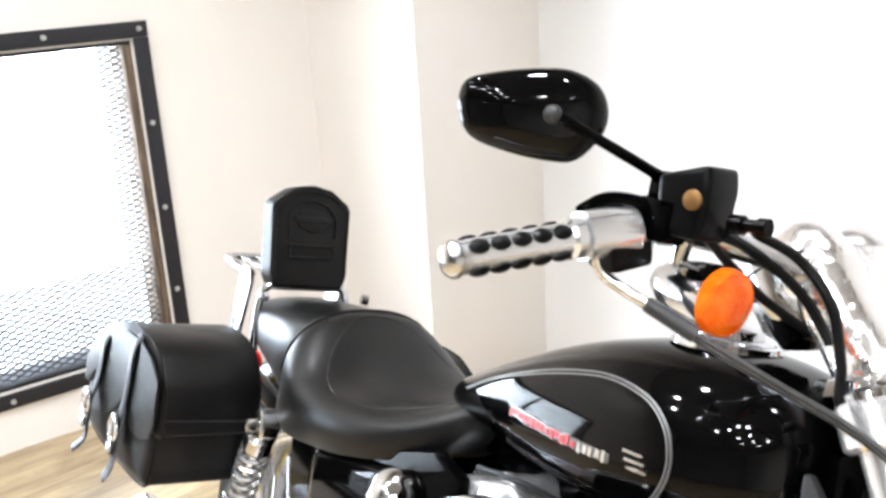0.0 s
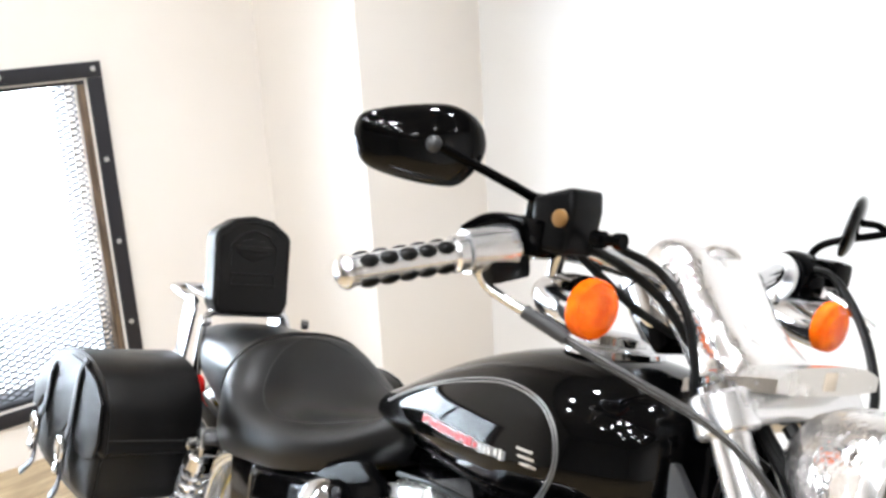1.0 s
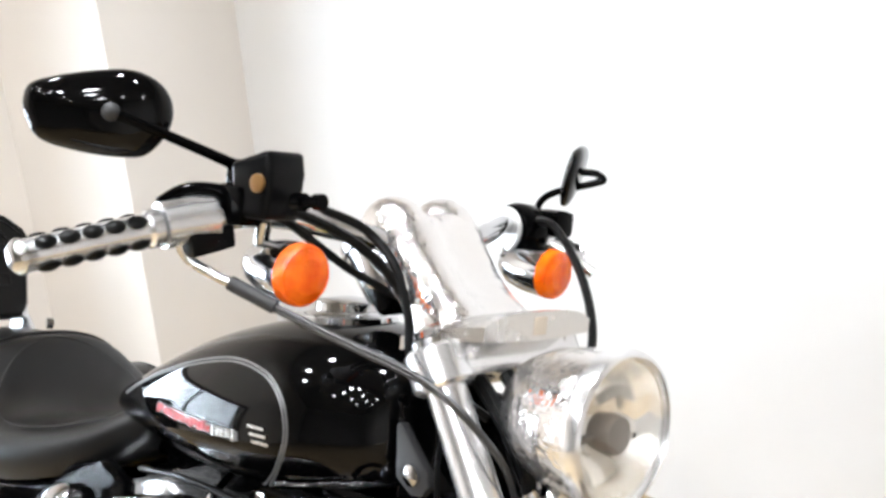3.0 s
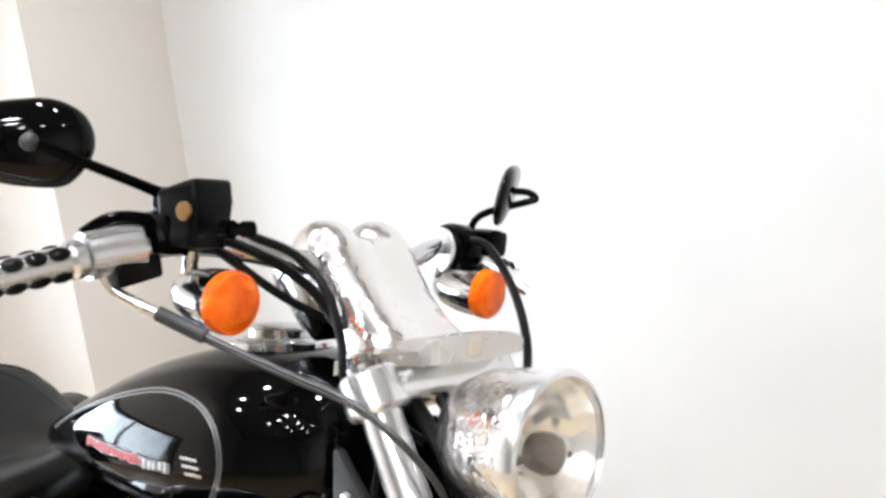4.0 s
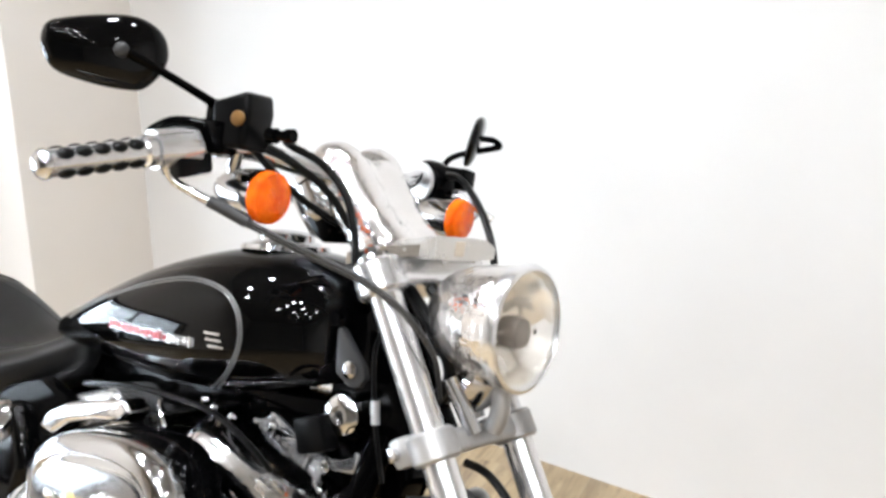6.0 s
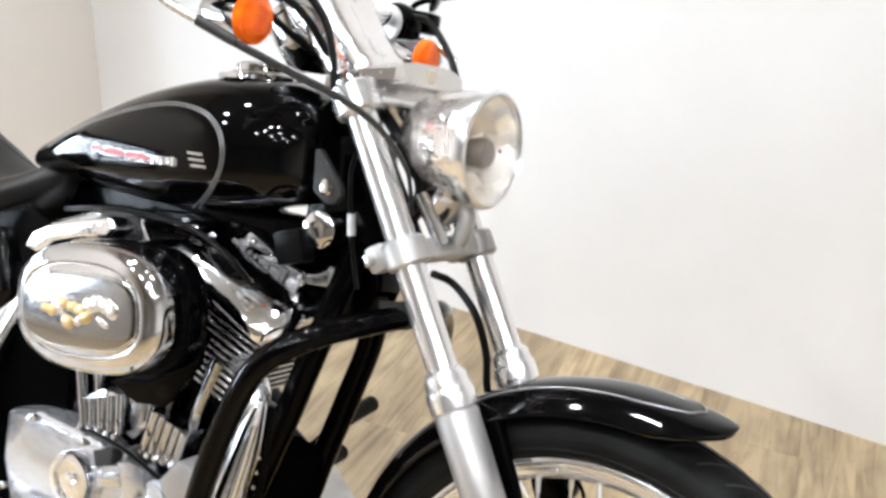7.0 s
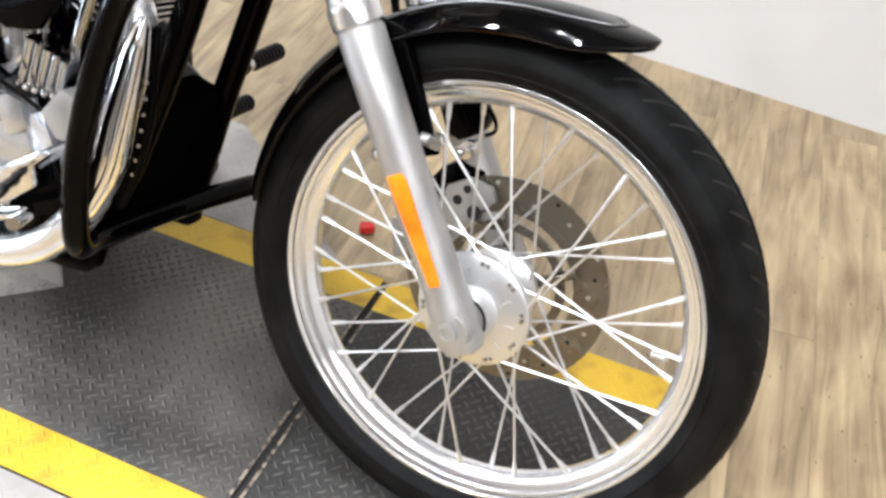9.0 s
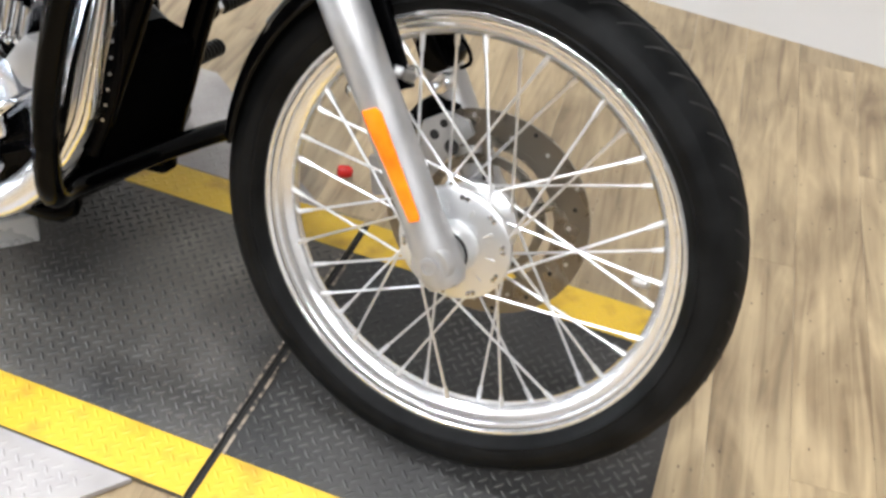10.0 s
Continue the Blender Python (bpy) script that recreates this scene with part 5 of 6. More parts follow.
part("side_cover", slab([(-1.43, 0.6), (-1.2, 0.655), (-1.0, 0.735), (-0.93, 0.72), (-0.93, 0.5), (-1.0, 0.42), (-1.3, 0.4), (-1.4, 0.48)], -0.125, -0.1, "xz", 0.012), SATIN, bike, "black side cover under the seat")
part("side_cover", slab([(-1.43, 0.6), (-1.2, 0.655), (-1.0, 0.735), (-0.93, 0.72), (-0.93, 0.5), (-1.0, 0.42), (-1.3, 0.4), (-1.4, 0.48)], 0.1, 0.125, "xz", 0.012), SATIN, bike, "black side cover under the seat")
part("horn_cover", slab([(-1.0, 0.775), (-0.66, 0.8), (-0.61, 0.72), (-0.62, 0.55), (-0.9, 0.5), (-1.0, 0.6)], 0.085, 0.11, "xz", 0.01), SATIN, bike, "black left engine cover")
part("primary_cover", slab([(-1.15, 0.25), (-0.68, 0.22), (-0.62, 0.3), (-0.64, 0.45), (-0.74, 0.5), (-1.1, 0.48), (-1.2, 0.38)], 0.14, 0.2, "xz", 0.02, None, 3), SATIN, bike, "black primary cover")
part("engine_mount", slab([(-0.52, 0.8), (-0.42, 0.83), (-0.39, 0.74), (-0.41, 0.68), (-0.5, 0.7)], -0.014, 0.05, "xz", 0.008), SATIN, bike, "black front engine mount")
part("carburettor", box((-0.75, -0.1, 0.66), (0.08, 0.14, 0.1), 0.015, None, None, 3), SATIN, bike, "black carburettor body")
# ---------------- engine ----------------
part("crankcase", slab([(-0.96, 0.2), (-0.56, 0.2), (-0.52, 0.3), (-0.56, 0.43), (-0.64, 0.47), (-0.86, 0.47), (-0.98, 0.4)], -0.12, 0.14, "xz", 0.02, None, 3), SATIN, bike, "black crankcase")
FIN_EDGE = material("machined_fin", (0.6, 0.6, 0.6), 0.25, 1.0)


def cylinder(base, lean, name, cover):
    b = Vector(base)
    ax = V(math.sin(lean), 0, math.cos(lean))
    rt = Matrix.Rotation(lean, 3, "Y")
    cy = part(name, lathe([(0.062, 0), (0.062, 0.27)], b, ax, 28), SATIN, bike, "black finned cylinder with bright fin edges")
    for k in range(13):
        h = 0.05 + k * 0.0135
        w = 0.078 + 0.008 * math.sin(math.pi * k / 12)
        big = k > 8
        part("fin", box(b + ax * h, (2 * w - 0.012, 0.15 + (0.02 if big else 0), 0.006), 0.0018, None, rt, 1), SATIN, cy)
        part("fin_edge", box(b + ax * h, (2 * w, 0.165 + (0.02 if big else 0), 0.0048), 0.001, None, rt, 1), FIN_EDGE, cy)
    part("cylinder_head", box(b + ax * 0.232, (0.185, 0.175, 0.03), 0.006, None, rt, 2), ALLOY, cy)
    rb = part("rocker_cover", box(b + ax * 0.272, (0.205, 0.215, 0.056), 0.027, None, rt, 6), cover, bike, "rounded rocker cover on the cylinder head")
    part("rocker_top", box(b + ax * 0.303 + rt @ V(-0.015, 0.035, 0), (0.14, 0.11, 0.026), 0.012, None, rt, 3), SATIN, rb)
    for k in range(8):
        part("rib", box(b + ax * 0.3 + rt @ V(-0.07 + 0.012 * k, -0.032, 0), (0.005, 0.016, 0.01), 0.002, None, rt, 1), CHROME, rb)
    return cy


def front_cylinder(base, lean):
    """Forward-leaning cylinder: thin bright fins, black head, long chrome rocker box."""
    b = Vector(base)
    ax, rt = V(math.sin(lean), 0, math.cos(lean)), Matrix.Rotation(lean, 3, "Y")
    at = lambda u, y, h: b + ax * h + rt @ V(u, y, 0)
    cy = part("front_cylinder", lathe([(0.066, 0), (0.066, 0.26)], b, ax, 28), SATIN, bike, "black finned cylinder with bright fin edges")
    for k in range(10):
        h = 0.138 + k * 0.0113
        w = 0.076 + 0.012 * k / 9
        left = -0.024 if k > 6 else 0.012
        part("fin", box(at(0, 0, h), (2 * w - 0.01, 0.155, 0.0054), 0.0016, None, rt, 1), SATIN, cy)
        part("fin_edge", box(at((left + w) / 2, 0, h), (w - left, 0.168, 0.0042), 0.0009, None, rt, 1), FIN_EDGE, cy)
    part("cylinder_head", box(at(0.0, 0, 0.262), (0.19, 0.17, 0.03), 0.006, None, rt, 2), SATIN, cy)
    # half section from the lower right edge over the sloping side to the top
    half = [(-0.098, 0.27), (-0.112, 0.272), (-0.117, 0.28), (-0.114, 0.292), (-0.098, 0.308), (-0.078, 0.322), (-0.058, 0.33), (-0.03, 0.332)]
    section = half + [(-y, h) for y, h in reversed(half)]
    bm = bmesh.new()
    rings = []
    for u, k in ((-0.106, 0.7), (-0.102, 0.86), (-0.092, 0.97), (-0.075, 1.0), (0.0, 1.0), (0.07, 1.02), (0.1, 1.0), (0.116, 0.93), (0.125, 0.8), (0.129, 0.62)):
        drop = 0.012 * max(0.0, (u - 0.03) / 0.1)
        rings.append([at(u, y * k, 0.298 + (h - 0.298) * k - drop) for y, h in section])
    skin(bm, rings)
    rb = part("rocker_box", bm, WAVY, bike, "long rounded chrome rocker box", 50)
    part("rocker_top", box(at(0.005, 0.045, 0.333), (0.215, 0.14, 0.014), 0.006, None, rt, 3), DULL, rb, "black rocker top cover")
    part("rocker_step", box(at(-0.045, -0.108, 0.276), (0.12, 0.02, 0.016), 0.006, None, rt, 2), SATIN, rb, "black recess under the rocker box")
    for k in range(9):
        part("rib", box(at(-0.05 + 0.0115 * k, -0.032, 0.333), (0.006, 0.016, 0.008), 0.002, None, rt, 1), CHROME, rb)
    for u, y in ((-0.08, 0.02), (0.085, 0.02)):
        part("bolt", lathe([(0.0075, 0), (0.0075, 0.007), (0.004, 0.009)], at(u, y, 0.326), ax, 12), CHROME, rb, "chrome bolt")
    return cy


front_cylinder((-0.682, 0, 0.425), radians(16))
cylinder((-0.825, 0, 0.445), radians(-24), "rear_cylinder", BRIGHT)
part("gearbox_cover", slab([(-1.03, 0.24), (-0.84, 0.24), (-0.84, 0.5), (-0.88, 0.64), (-1.03, 0.64)], -0.13, -0.08, "xz", 0.01), DULL, bike, "dull black gearbox cover")
for x0, x1 in ((-0.605, -0.566), (-0.65, -0.63), (-0.765, -0.82), (-0.8, -0.88)):
    pt = part("pushrod_tube", rod(V(x0, -0.125, 0.44), V(x1, -0.115, 0.605 if x0 == -0.605 else 0.66), 0.0082, 16), CHROME, bike, "chrome pushrod tube")
for outline, top, foot in (([(-0.639, 0.52), (-0.59, 0.506), (-0.567, 0.504), (-0.597, 0.451), (-0.648, 0.45)], (-0.63, 0.517, -0.571, 0.505), (-0.641, 0.456, -0.578, 0.462)),
                           ([(-0.787, 0.481), (-0.743, 0.513), (-0.696, 0.516), (-0.695, 0.458), (-0.741, 0.453), (-0.77, 0.448)], (-0.779, 0.485, -0.704, 0.518), (-0.766, 0.451, -0.693, 0.461))):
    lb = part("lifter_block", slab(outline, -0.152, -0.105, "xz", 0.004), CHROME, bike, "fluted chrome lifter block")
    for k in range(5):
        f = k / 4
        p = V(top[0] + (top[2] - top[0]) * f, -0.153, top[1] + (top[3] - top[1]) * f)
        q = V(foot[0] + (foot[2] - foot[0]) * f, -0.156, foot[1] + (foot[3] - foot[1]) * f)
        part("flute", rod(p, q, 0.0072 if k % 2 == 0 else 0.0055, 12, None, 0.0062), CHROME, lb)
        part("bolt", lathe([(0.0055, 0), (0.0055, 0.005), (0.003, 0.007)], q + V(0, -0.005, -0.004), (0, -1, 0.2), 10), CHROME, lb)
part("lifter_guide", slab([(-0.722, 0.504), (-0.672, 0.51), (-0.677, 0.467), (-0.699, 0.44), (-0.723, 0.449)], -0.122, -0.1, "xz", 0.004), RIM, bike, "satin alloy guide between the lifter blocks")
cov = slab([(-0.93, 0.34), (-0.9, 0.27), (-0.8, 0.255), (-0.6, 0.27), (-0.525, 0.33), (-0.515, 0.4), (-0.55, 0.43), (-0.64, 0.4), (-0.72, 0.44), (-0.86, 0.44), (-0.93, 0.42)], -0.165, -0.11, "xz", 0.014, None, 3)
gc = part("cam_cover", cov, PALE, bike, "chrome cam gear cover")
part("timer_cover", lathe([(0.042, 0), (0.043, 0.012), (0.04, 0.018), (0.031, 0.019), (0.03, 0.014), (0.012, 0.014), (0.01, 0.02), (0.002, 0.021)], V(-0.755, -0.165, 0.372), (0, -1, 0), 36), WAVY, gc, "round chrome timer cover")
for k in range(10):
    x, z = [(-0.91, 0.3), (-0.85, 0.27), (-0.77, 0.27), (-0.69, 0.275), (-0.62, 0.285), (-0.55, 0.33), (-0.54, 0.4), (-0.61, 0.4), (-0.75, 0.43), (-0.86, 0.43)][k]
    part("bolt", lathe([(0.006, 0), (0.006, 0.006), (0.0035, 0.007)], V(x, -0.166, z), (0, -1, 0), 10), CHROME, gc)
part("oil_filter_mount", slab([(-0.6, 0.42), (-0.53, 0.47), (-0.5, 0.42), (-0.52, 0.34), (-0.57, 0.36)], -0.17, -0.06, "xz", 0.008), PALE, bike, "pale alloy sensor cover plate")
# facet shading is partly put into the material; dark slabs paint in shade
for label, mat, y, tilt, pts in (("bright bevelled facet of the cover", PALE, -0.18, 0.15, [(-0.66, 0.435), (-0.641, 0.443), (-0.619, 0.44), (-0.606, 0.401), (-0.642, 0.386)]),
                                 ("pale sloping facet of the cover", PALE, -0.18, -0.25, [(-0.609, 0.424), (-0.579, 0.441), (-0.553, 0.404), (-0.597, 0.371), (-0.611, 0.395)]),
                                 ("grey cover facet with its shading put into the colour", CAST, -0.184, 0.3, [(-0.572, 0.444), (-0.547, 0.481), (-0.517, 0.468), (-0.528, 0.412), (-0.551, 0.414)]),
                                 ("chrome band beside the timer cover", CHROME, -0.18, 0.0, [(-0.702, 0.398), (-0.657, 0.416), (-0.653, 0.4), (-0.697, 0.382)]),
                                 ("dark slab standing in for shade beside the lifter block", GAP_SHADE, -0.172, 0.0, [(-0.724, 0.427), (-0.685, 0.444), (-0.684, 0.418), (-0.714, 0.405)]),
                                 ("dark slab standing in for shade beside the lifter block", GAP_SHADE, -0.172, 0.0, [(-0.662, 0.453), (-0.646, 0.461), (-0.623, 0.442), (-0.63, 0.434)])):
    own = slab(pts, y, -0.15, "xz", 0.002)
    mid = sum(p[0] for p in pts) / len(pts)
    for v in own.verts:
        if v.co.y < -0.16:
            v.co.y += tilt * (v.co.x - mid)
    part("cover_web" if mat is not GAP_SHADE else "cover_shade", own, mat, gc, label)
fb = part("footpeg_bracket", slab([(-0.706, 0.264), (-0.632, 0.347), (-0.559, 0.398), (-0.534, 0.404), (-0.564, 0.375), (-0.559, 0.349), (-0.607, 0.307), (-0.594, 0.287), (-0.625, 0.273), (-0.632, 0.289), (-0.671, 0.264), (-0.673, 0.243), (-0.705, 0.228)], -0.212, -0.196, "xz", 0.005), WAVY, bike, "cast chrome footpeg bracket")
# black sheet put in for the shade behind the bracket
part("bracket_shade_sheet", slab([(-0.69, 0.255), (-0.545, 0.39), (-0.53, 0.33), (-0.58, 0.25), (-0.68, 0.225)], -0.19, -0.182, "xz", 0.003), SATIN, fb, "black sheet standing in for the shade behind the bracket")
for x0, z0, x1, z1 in ((-0.815, 0.292, -0.667, 0.315), (-0.811, 0.266, -0.692, 0.286)):
    part("linkage_rod", rod(V(x0 - 0.08, -0.195, z0 - 0.012), V(x1, -0.195, z1), 0.0065, 10), CAST, bike, "grey linkage rod")
part("lead", tube([V(-0.72, -0.2, 0.468), V(-0.698, -0.2, 0.472), V(-0.647, -0.2, 0.47), V(-0.606, -0.19, 0.455), V(-0.58, -0.18, 0.44)], 0.0032, 8), RUBBER, bike, "thin black wire")

# air cleaner
ACX, ACZ, ACT = -0.694, 0.66, 0.2
bm = bmesh.new()
rings = []
for r, y in ((0.98, -0.172), (1.0, -0.178), (1.0, -0.205), (0.98, -0.21)):
    rings.append(ring_xz(ACX + 0.017, ACZ + 0.003, 0.135 * r, 0.092 * r, y, 56, 2.7, ACT))
skin(bm, rings)
back = part("air_cleaner", bm, SATIN, bike, "black air cleaner backplate")
bm = bmesh.new()
rings = []
for r, y in ((0.985, -0.21), (1.0, -0.216), (1.0, -0.232), (0.985, -0.242), (0.95, -0.25), (0.9, -0.2545), (0.84, -0.2565), (0.80, -0.2575), (0.775, -0.2545), (0.75, -0.2545), (0.72, -0.2575), (0.5, -0.2595), (0.2, -0.2605), (0.05, -0.2608)):
    rings.append(ring_xz(ACX, ACZ, 0.141 * r, 0.0885 * (r if r > 0.9 else r * 0.92), y, 64, 2.6, ACT))
skin(bm, rings)
part("air_cleaner_cover", bm, COVER, back, "oval chrome air cleaner cover", 60)
ins = []
for k in range(40):
    t = 2 * math.pi * k / 40
    c, s = math.cos(t), math.sin(t)
    ins.append((0.106 * math.copysign(abs(c) ** 0.6, c), 0.048 * math.copysign(abs(s) ** 0.65, s)))
own = slab(ins, -0.004, 0.0, "xz", 0.0018)
bmesh.ops.transform(own, matrix=Matrix.Translation((ACX, -0.2585, ACZ)) @ Matrix.Rotation(-ACT, 4, "Y"), verts=own.verts)
groove = []
for k in range(56):
    t = 2 * math.pi * k / 56
    c, s_ = math.cos(t), math.sin(t)
    q = Matrix.Rotation(-ACT, 3, "Y") @ V(0.109 * math.copysign(abs(c) ** 0.6, c), 0, 0.051 * math.copysign(abs(s_) ** 0.6, s_))
    groove.append(V(ACX + q.x, -0.2572, ACZ + q.z))
part("cover_groove", tube(groove, 0.0016, 6, 1, True), ALLOY, back)
part("cover_insert", own, BRUSHED, back, "brushed oval insert")
rnd = random.Random(23)
for k in range(16):
    dx, dz = -0.066 + 0.0088 * k + rnd.uniform(-0.004, 0.004), rnd.uniform(-0.022, 0.02) * (1 - abs(k - 7.5) / 14)
    own = sphere((0, 0, 0), 1, (rnd.uniform(0.01, 0.018), 0.003, rnd.uniform(0.006, 0.012)), 12)
    bmesh.ops.transform(own, matrix=Matrix.Translation((ACX, -0.2622, ACZ)) @ Matrix.Rotation(-ACT, 4, "Y") @ Matrix.Translation((dx, 0, dz)) @ Matrix.Rotation(rnd.uniform(-0.7, 0.7), 4, "Y"), verts=own.verts)
    part("medallion", own, GOLD if k < 11 and k % 4 else ALLOY, back, "gilt cast medallion")
part("cover_bracket", slab([(-0.93, 0.684), (-0.915, 0.71), (-0.873, 0.733), (-0.81, 0.754), (-0.758, 0.769), (-0.74, 0.757), (-0.753, 0.738), (-0.806, 0.727), (-0.864, 0.707), (-0.898, 0.68)], -0.172, -0.13, "xz", 0.008, None, 3), WAVY, bike, "bright rear rocker box edge")
part("intake_bracket", slab([(-0.7, 0.545), (-0.605, 0.592), (-0.563, 0.655), (-0.545, 0.69), (-0.54, 0.62), (-0.59, 0.543), (-0.644, 0.53)], -0.182, -0.172, "xz", 0.003), SATIN, bike, "black bracket under the air cleaner")

# exhaust
hp = part("exhaust_header", tube([V(-0.55, -0.08, 0.6), V(-0.49, -0.115, 0.585), V(-0.457, -0.16, 0.535), V(-0.456, -0.176, 0.48), V(-0.47, -0.18, 0.4), V(-0.512, -0.18, 0.315), V(-0.58, -0.19, 0.245), V(-0.67, -0.2, 0.215), V(-0.8, -0.205, 0.215), V(-1.3, -0.215, 0.24)], [0.019, 0.019, 0.019, 0.02, 0.022, 0.024, 0.024, 0.024, 0.024, 0.024], 20, 8), RIM, bike, "chrome exhaust header")
hs = part("heat_shield", tube([V(-0.4375, -0.172, 0.603), V(-0.441, -0.18, 0.56), V(-0.449, -0.187, 0.48), V(-0.459, -0.189, 0.41), V(-0.482, -0.19, 0.36), V(-0.5, -0.19, 0.335)], [0.006, 0.0155, 0.0205, 0.023, 0.0245, 0.0245], 20, 6), WAVY, hp, "chrome heat shield")
part("shield_rib", tube([V(-0.428, -0.19, 0.575), V(-0.433, -0.204, 0.48), V(-0.444, -0.208, 0.41), V(-0.47, -0.209, 0.355)], 0.006, 10, 6), WAVY, hs, "raised rib along the shield")
part("shield_edge", tube([V(-0.424, -0.165, 0.595), V(-0.421, -0.168, 0.48), V(-0.432, -0.17, 0.41), V(-0.452, -0.172, 0.352)], 0.0065, 10, 6), SATIN, hs, "black slotted edge of the shield")
for k in range(7):
    f = k / 6
    part("clamp_screw", lathe([(0.0022, 0), (0.0022, 0.003)], V(-0.4225 - 0.012 * f * f, -0.174, 0.53 - 0.125 * f), (0.4, -1, 0), 8), CHROME, hp)
part("muffler", lathe([(0.026, 0), (0.042, 0.06), (0.044, 0.1), (0.044, 0.5), (0.035, 0.56), (0.03, 0.56)], V(-1.28, -0.215, 0.24), V(-1, -0.01, 0.03), 32), CHROME, bike, "chrome muffler")
part("muffler", lathe([(0.026, 0), (0.042, 0.06), (0.044, 0.1), (0.044, 0.5), (0.035, 0.56), (0.03, 0.56)], V(-1.0, -0.2, 0.35), V(-1, -0.01, 0.03), 32), CHROME, bike, "chrome muffler")
part("exhaust_header", tube([V(-0.95, -0.08, 0.6), V(-0.99, -0.12, 0.56), V(-0.99, -0.17, 0.47), V(-0.96, -0.195, 0.4), V(-1.02, -0.2, 0.35)], 0.024, 18, 8), CHROME, bike, "chrome rear exhaust header")


# footrests
def peg(p, d, name="footpeg"):
    p, d = Vector(p), Vector(d).normalized()
    ob = part(name, lathe([(0.008, -0.02), (0.010, 0.0), (0.012, 0.004), (0.012, 0.1), (0.006, 0.104)], p, d, 16), RUBBER, bike, "black rubber footpeg")
    for k in range(8):
        part("rib", lathe([(0.0125, 0), (0.0155, 0.002), (0.0155, 0.006), (0.0125, 0.008)], p + d * (0.01 + k * 0.0115), d, 16), RUBBER, ob)
    part("peg_end", lathe([(0.0125, -0.014), (0.0125, -0.002)], p, d, 16), CHROME, ob)
    return ob


peg((-0.585, 0.27, 0.428), (-0.1, 1, 0.05))
peg((-0.61, 0.235, 0.335), (-0.1, 1, 0.0), "shifter_peg")
peg((-0.66, -0.25, 0.295), (0, -1, 0))
part("peg_arm", tube([V(-0.62, 0.1, 0.35), V(-0.6, 0.2, 0.38), V(-0.585, 0.26, 0.425)], 0.012, 10), SATIN, bike)
part("brake_pedal", tube([V(-0.68, -0.2, 0.27), V(-0.6, -0.225, 0.3), V(-0.54, -0.24, 0.33), V(-0.52, -0.28, 0.335)], 0.009, 10), CHROME, bike, "chrome brake pedal")
part("belly_cover", lathe([(0.03, -0.05), (0.03, 0.05)], V(-0.55, -0.14, 0.275), (0, 1, 0), 20), SATIN, bike)

# ---------------- seat and rear ----------------
SX = [-0.995, -1.03, -1.08, -1.14, -1.2, -1.27, -1.33, -1.38, -1.415, -1.44]
ST = [0.822, 0.802, 0.772, 0.748, 0.735, 0.733, 0.75, 0.785, 0.808, 0.81]
SB = [0.752, 0.716, 0.688, 0.665, 0.648, 0.634, 0.622, 0.614, 0.614, 0.625]
SW = [0.05, 0.088, 0.122, 0.15, 0.168, 0.178, 0.18, 0.175, 0.165, 0.152]


def seat_ring(x, X, T, B, W, power, hollow):
    """Top outline of the seat at x: points (y, z) from right to left."""
    t, b, w = lerp(X, T, x), lerp(X, B, x), lerp(X, W, x)
    m = b + (t - b) * 0.42
    out = []
    for k in range(33):
        a = math.pi * (k / 32 - 0.5)
        u, c = math.sin(a), math.cos(a)
        y = w * math.copysign(abs(u) ** (2 / power(x)), u)
        z = m + (t - m) * max(c, 0.0) ** (2 / power(x))
        out.append((y, z - hollow(x) * math.exp(-((y / 0.075) ** 2))))
    return out


def seat_mesh(X, T, B, W, power, hollow):
    bm = bmesh.new()
    rings = []
    for q in smooth_path([V(x, 0, 0) for x in X], 4):
        x = q.x
        b, w = lerp(X, B, x), lerp(X, W, x)
        ring = [V(x, y, z) for y, z in seat_ring(x, X, T, B, W, power, hollow)]
        ring += [V(x, w * 1.0, b + 0.02), V(x, w * 0.95, b), V(x, 0, b - 0.005), V(x, -w * 0.95, b), V(x, -w * 1.0, b + 0.02)]
        rings.append(ring)
    skin(bm, rings)
    return bm


def seat_power(x):
    return 2.9 - 0.6 * max(0.0, min(1.0, (-x - 1.3) / 0.1)) - 0.6 * max(0.0, min(1.0, (x + 1.2) / 0.12))


def seat_hollow(x):
    return 0.014 * math.exp(-((x + 1.24) / 0.09) ** 2)


seat = part("seat", seat_mesh(SX, ST, SB, SW, seat_power, seat_hollow), VINYL, bike, "black vinyl two-up seat with piped seams", 60)
PX = [-1.425, -1.44, -1.47, -1.54, -1.62, -1.7, -1.75, -1.77]
PT = [0.79, 0.802, 0.803, 0.792, 0.78, 0.765, 0.745, 0.72]
PB = [0.66, 0.655, 0.655, 0.665, 0.675, 0.685, 0.69, 0.695]
PW = [0.125, 0.14, 0.142, 0.132, 0.12, 0.105, 0.085, 0.05]
part("pillion_pad", seat_mesh(PX, PT, PB, PW, lambda x: 2.5, lambda x: 0.0), VINYL, seat, "black vinyl passenger pad", 60)
part("piping", tube([V(-1.437, y * 1.005, z + 0.001) for y, z in seat_ring(-1.437, SX, ST, SB, SW, seat_power, seat_hollow)], 0.0042, 8, 1), VINYL, seat, "raised seam piping")


def on_seat(x, y):
    pts = seat_ring(x, SX, ST, SB, SW, seat_power, seat_hollow)
    return V(x, y, float(np.interp(y, [p[0] for p in pts], [p[1] for p in pts])) + 0.0004)


loop = []
for k in range(56):
    a = 2 * math.pi * k / 56
    x = -1.25 + 0.165 * math.cos(a)
    loop.append(on_seat(x, lerp(SX, SW, x) * 0.8 * math.sin(a)))
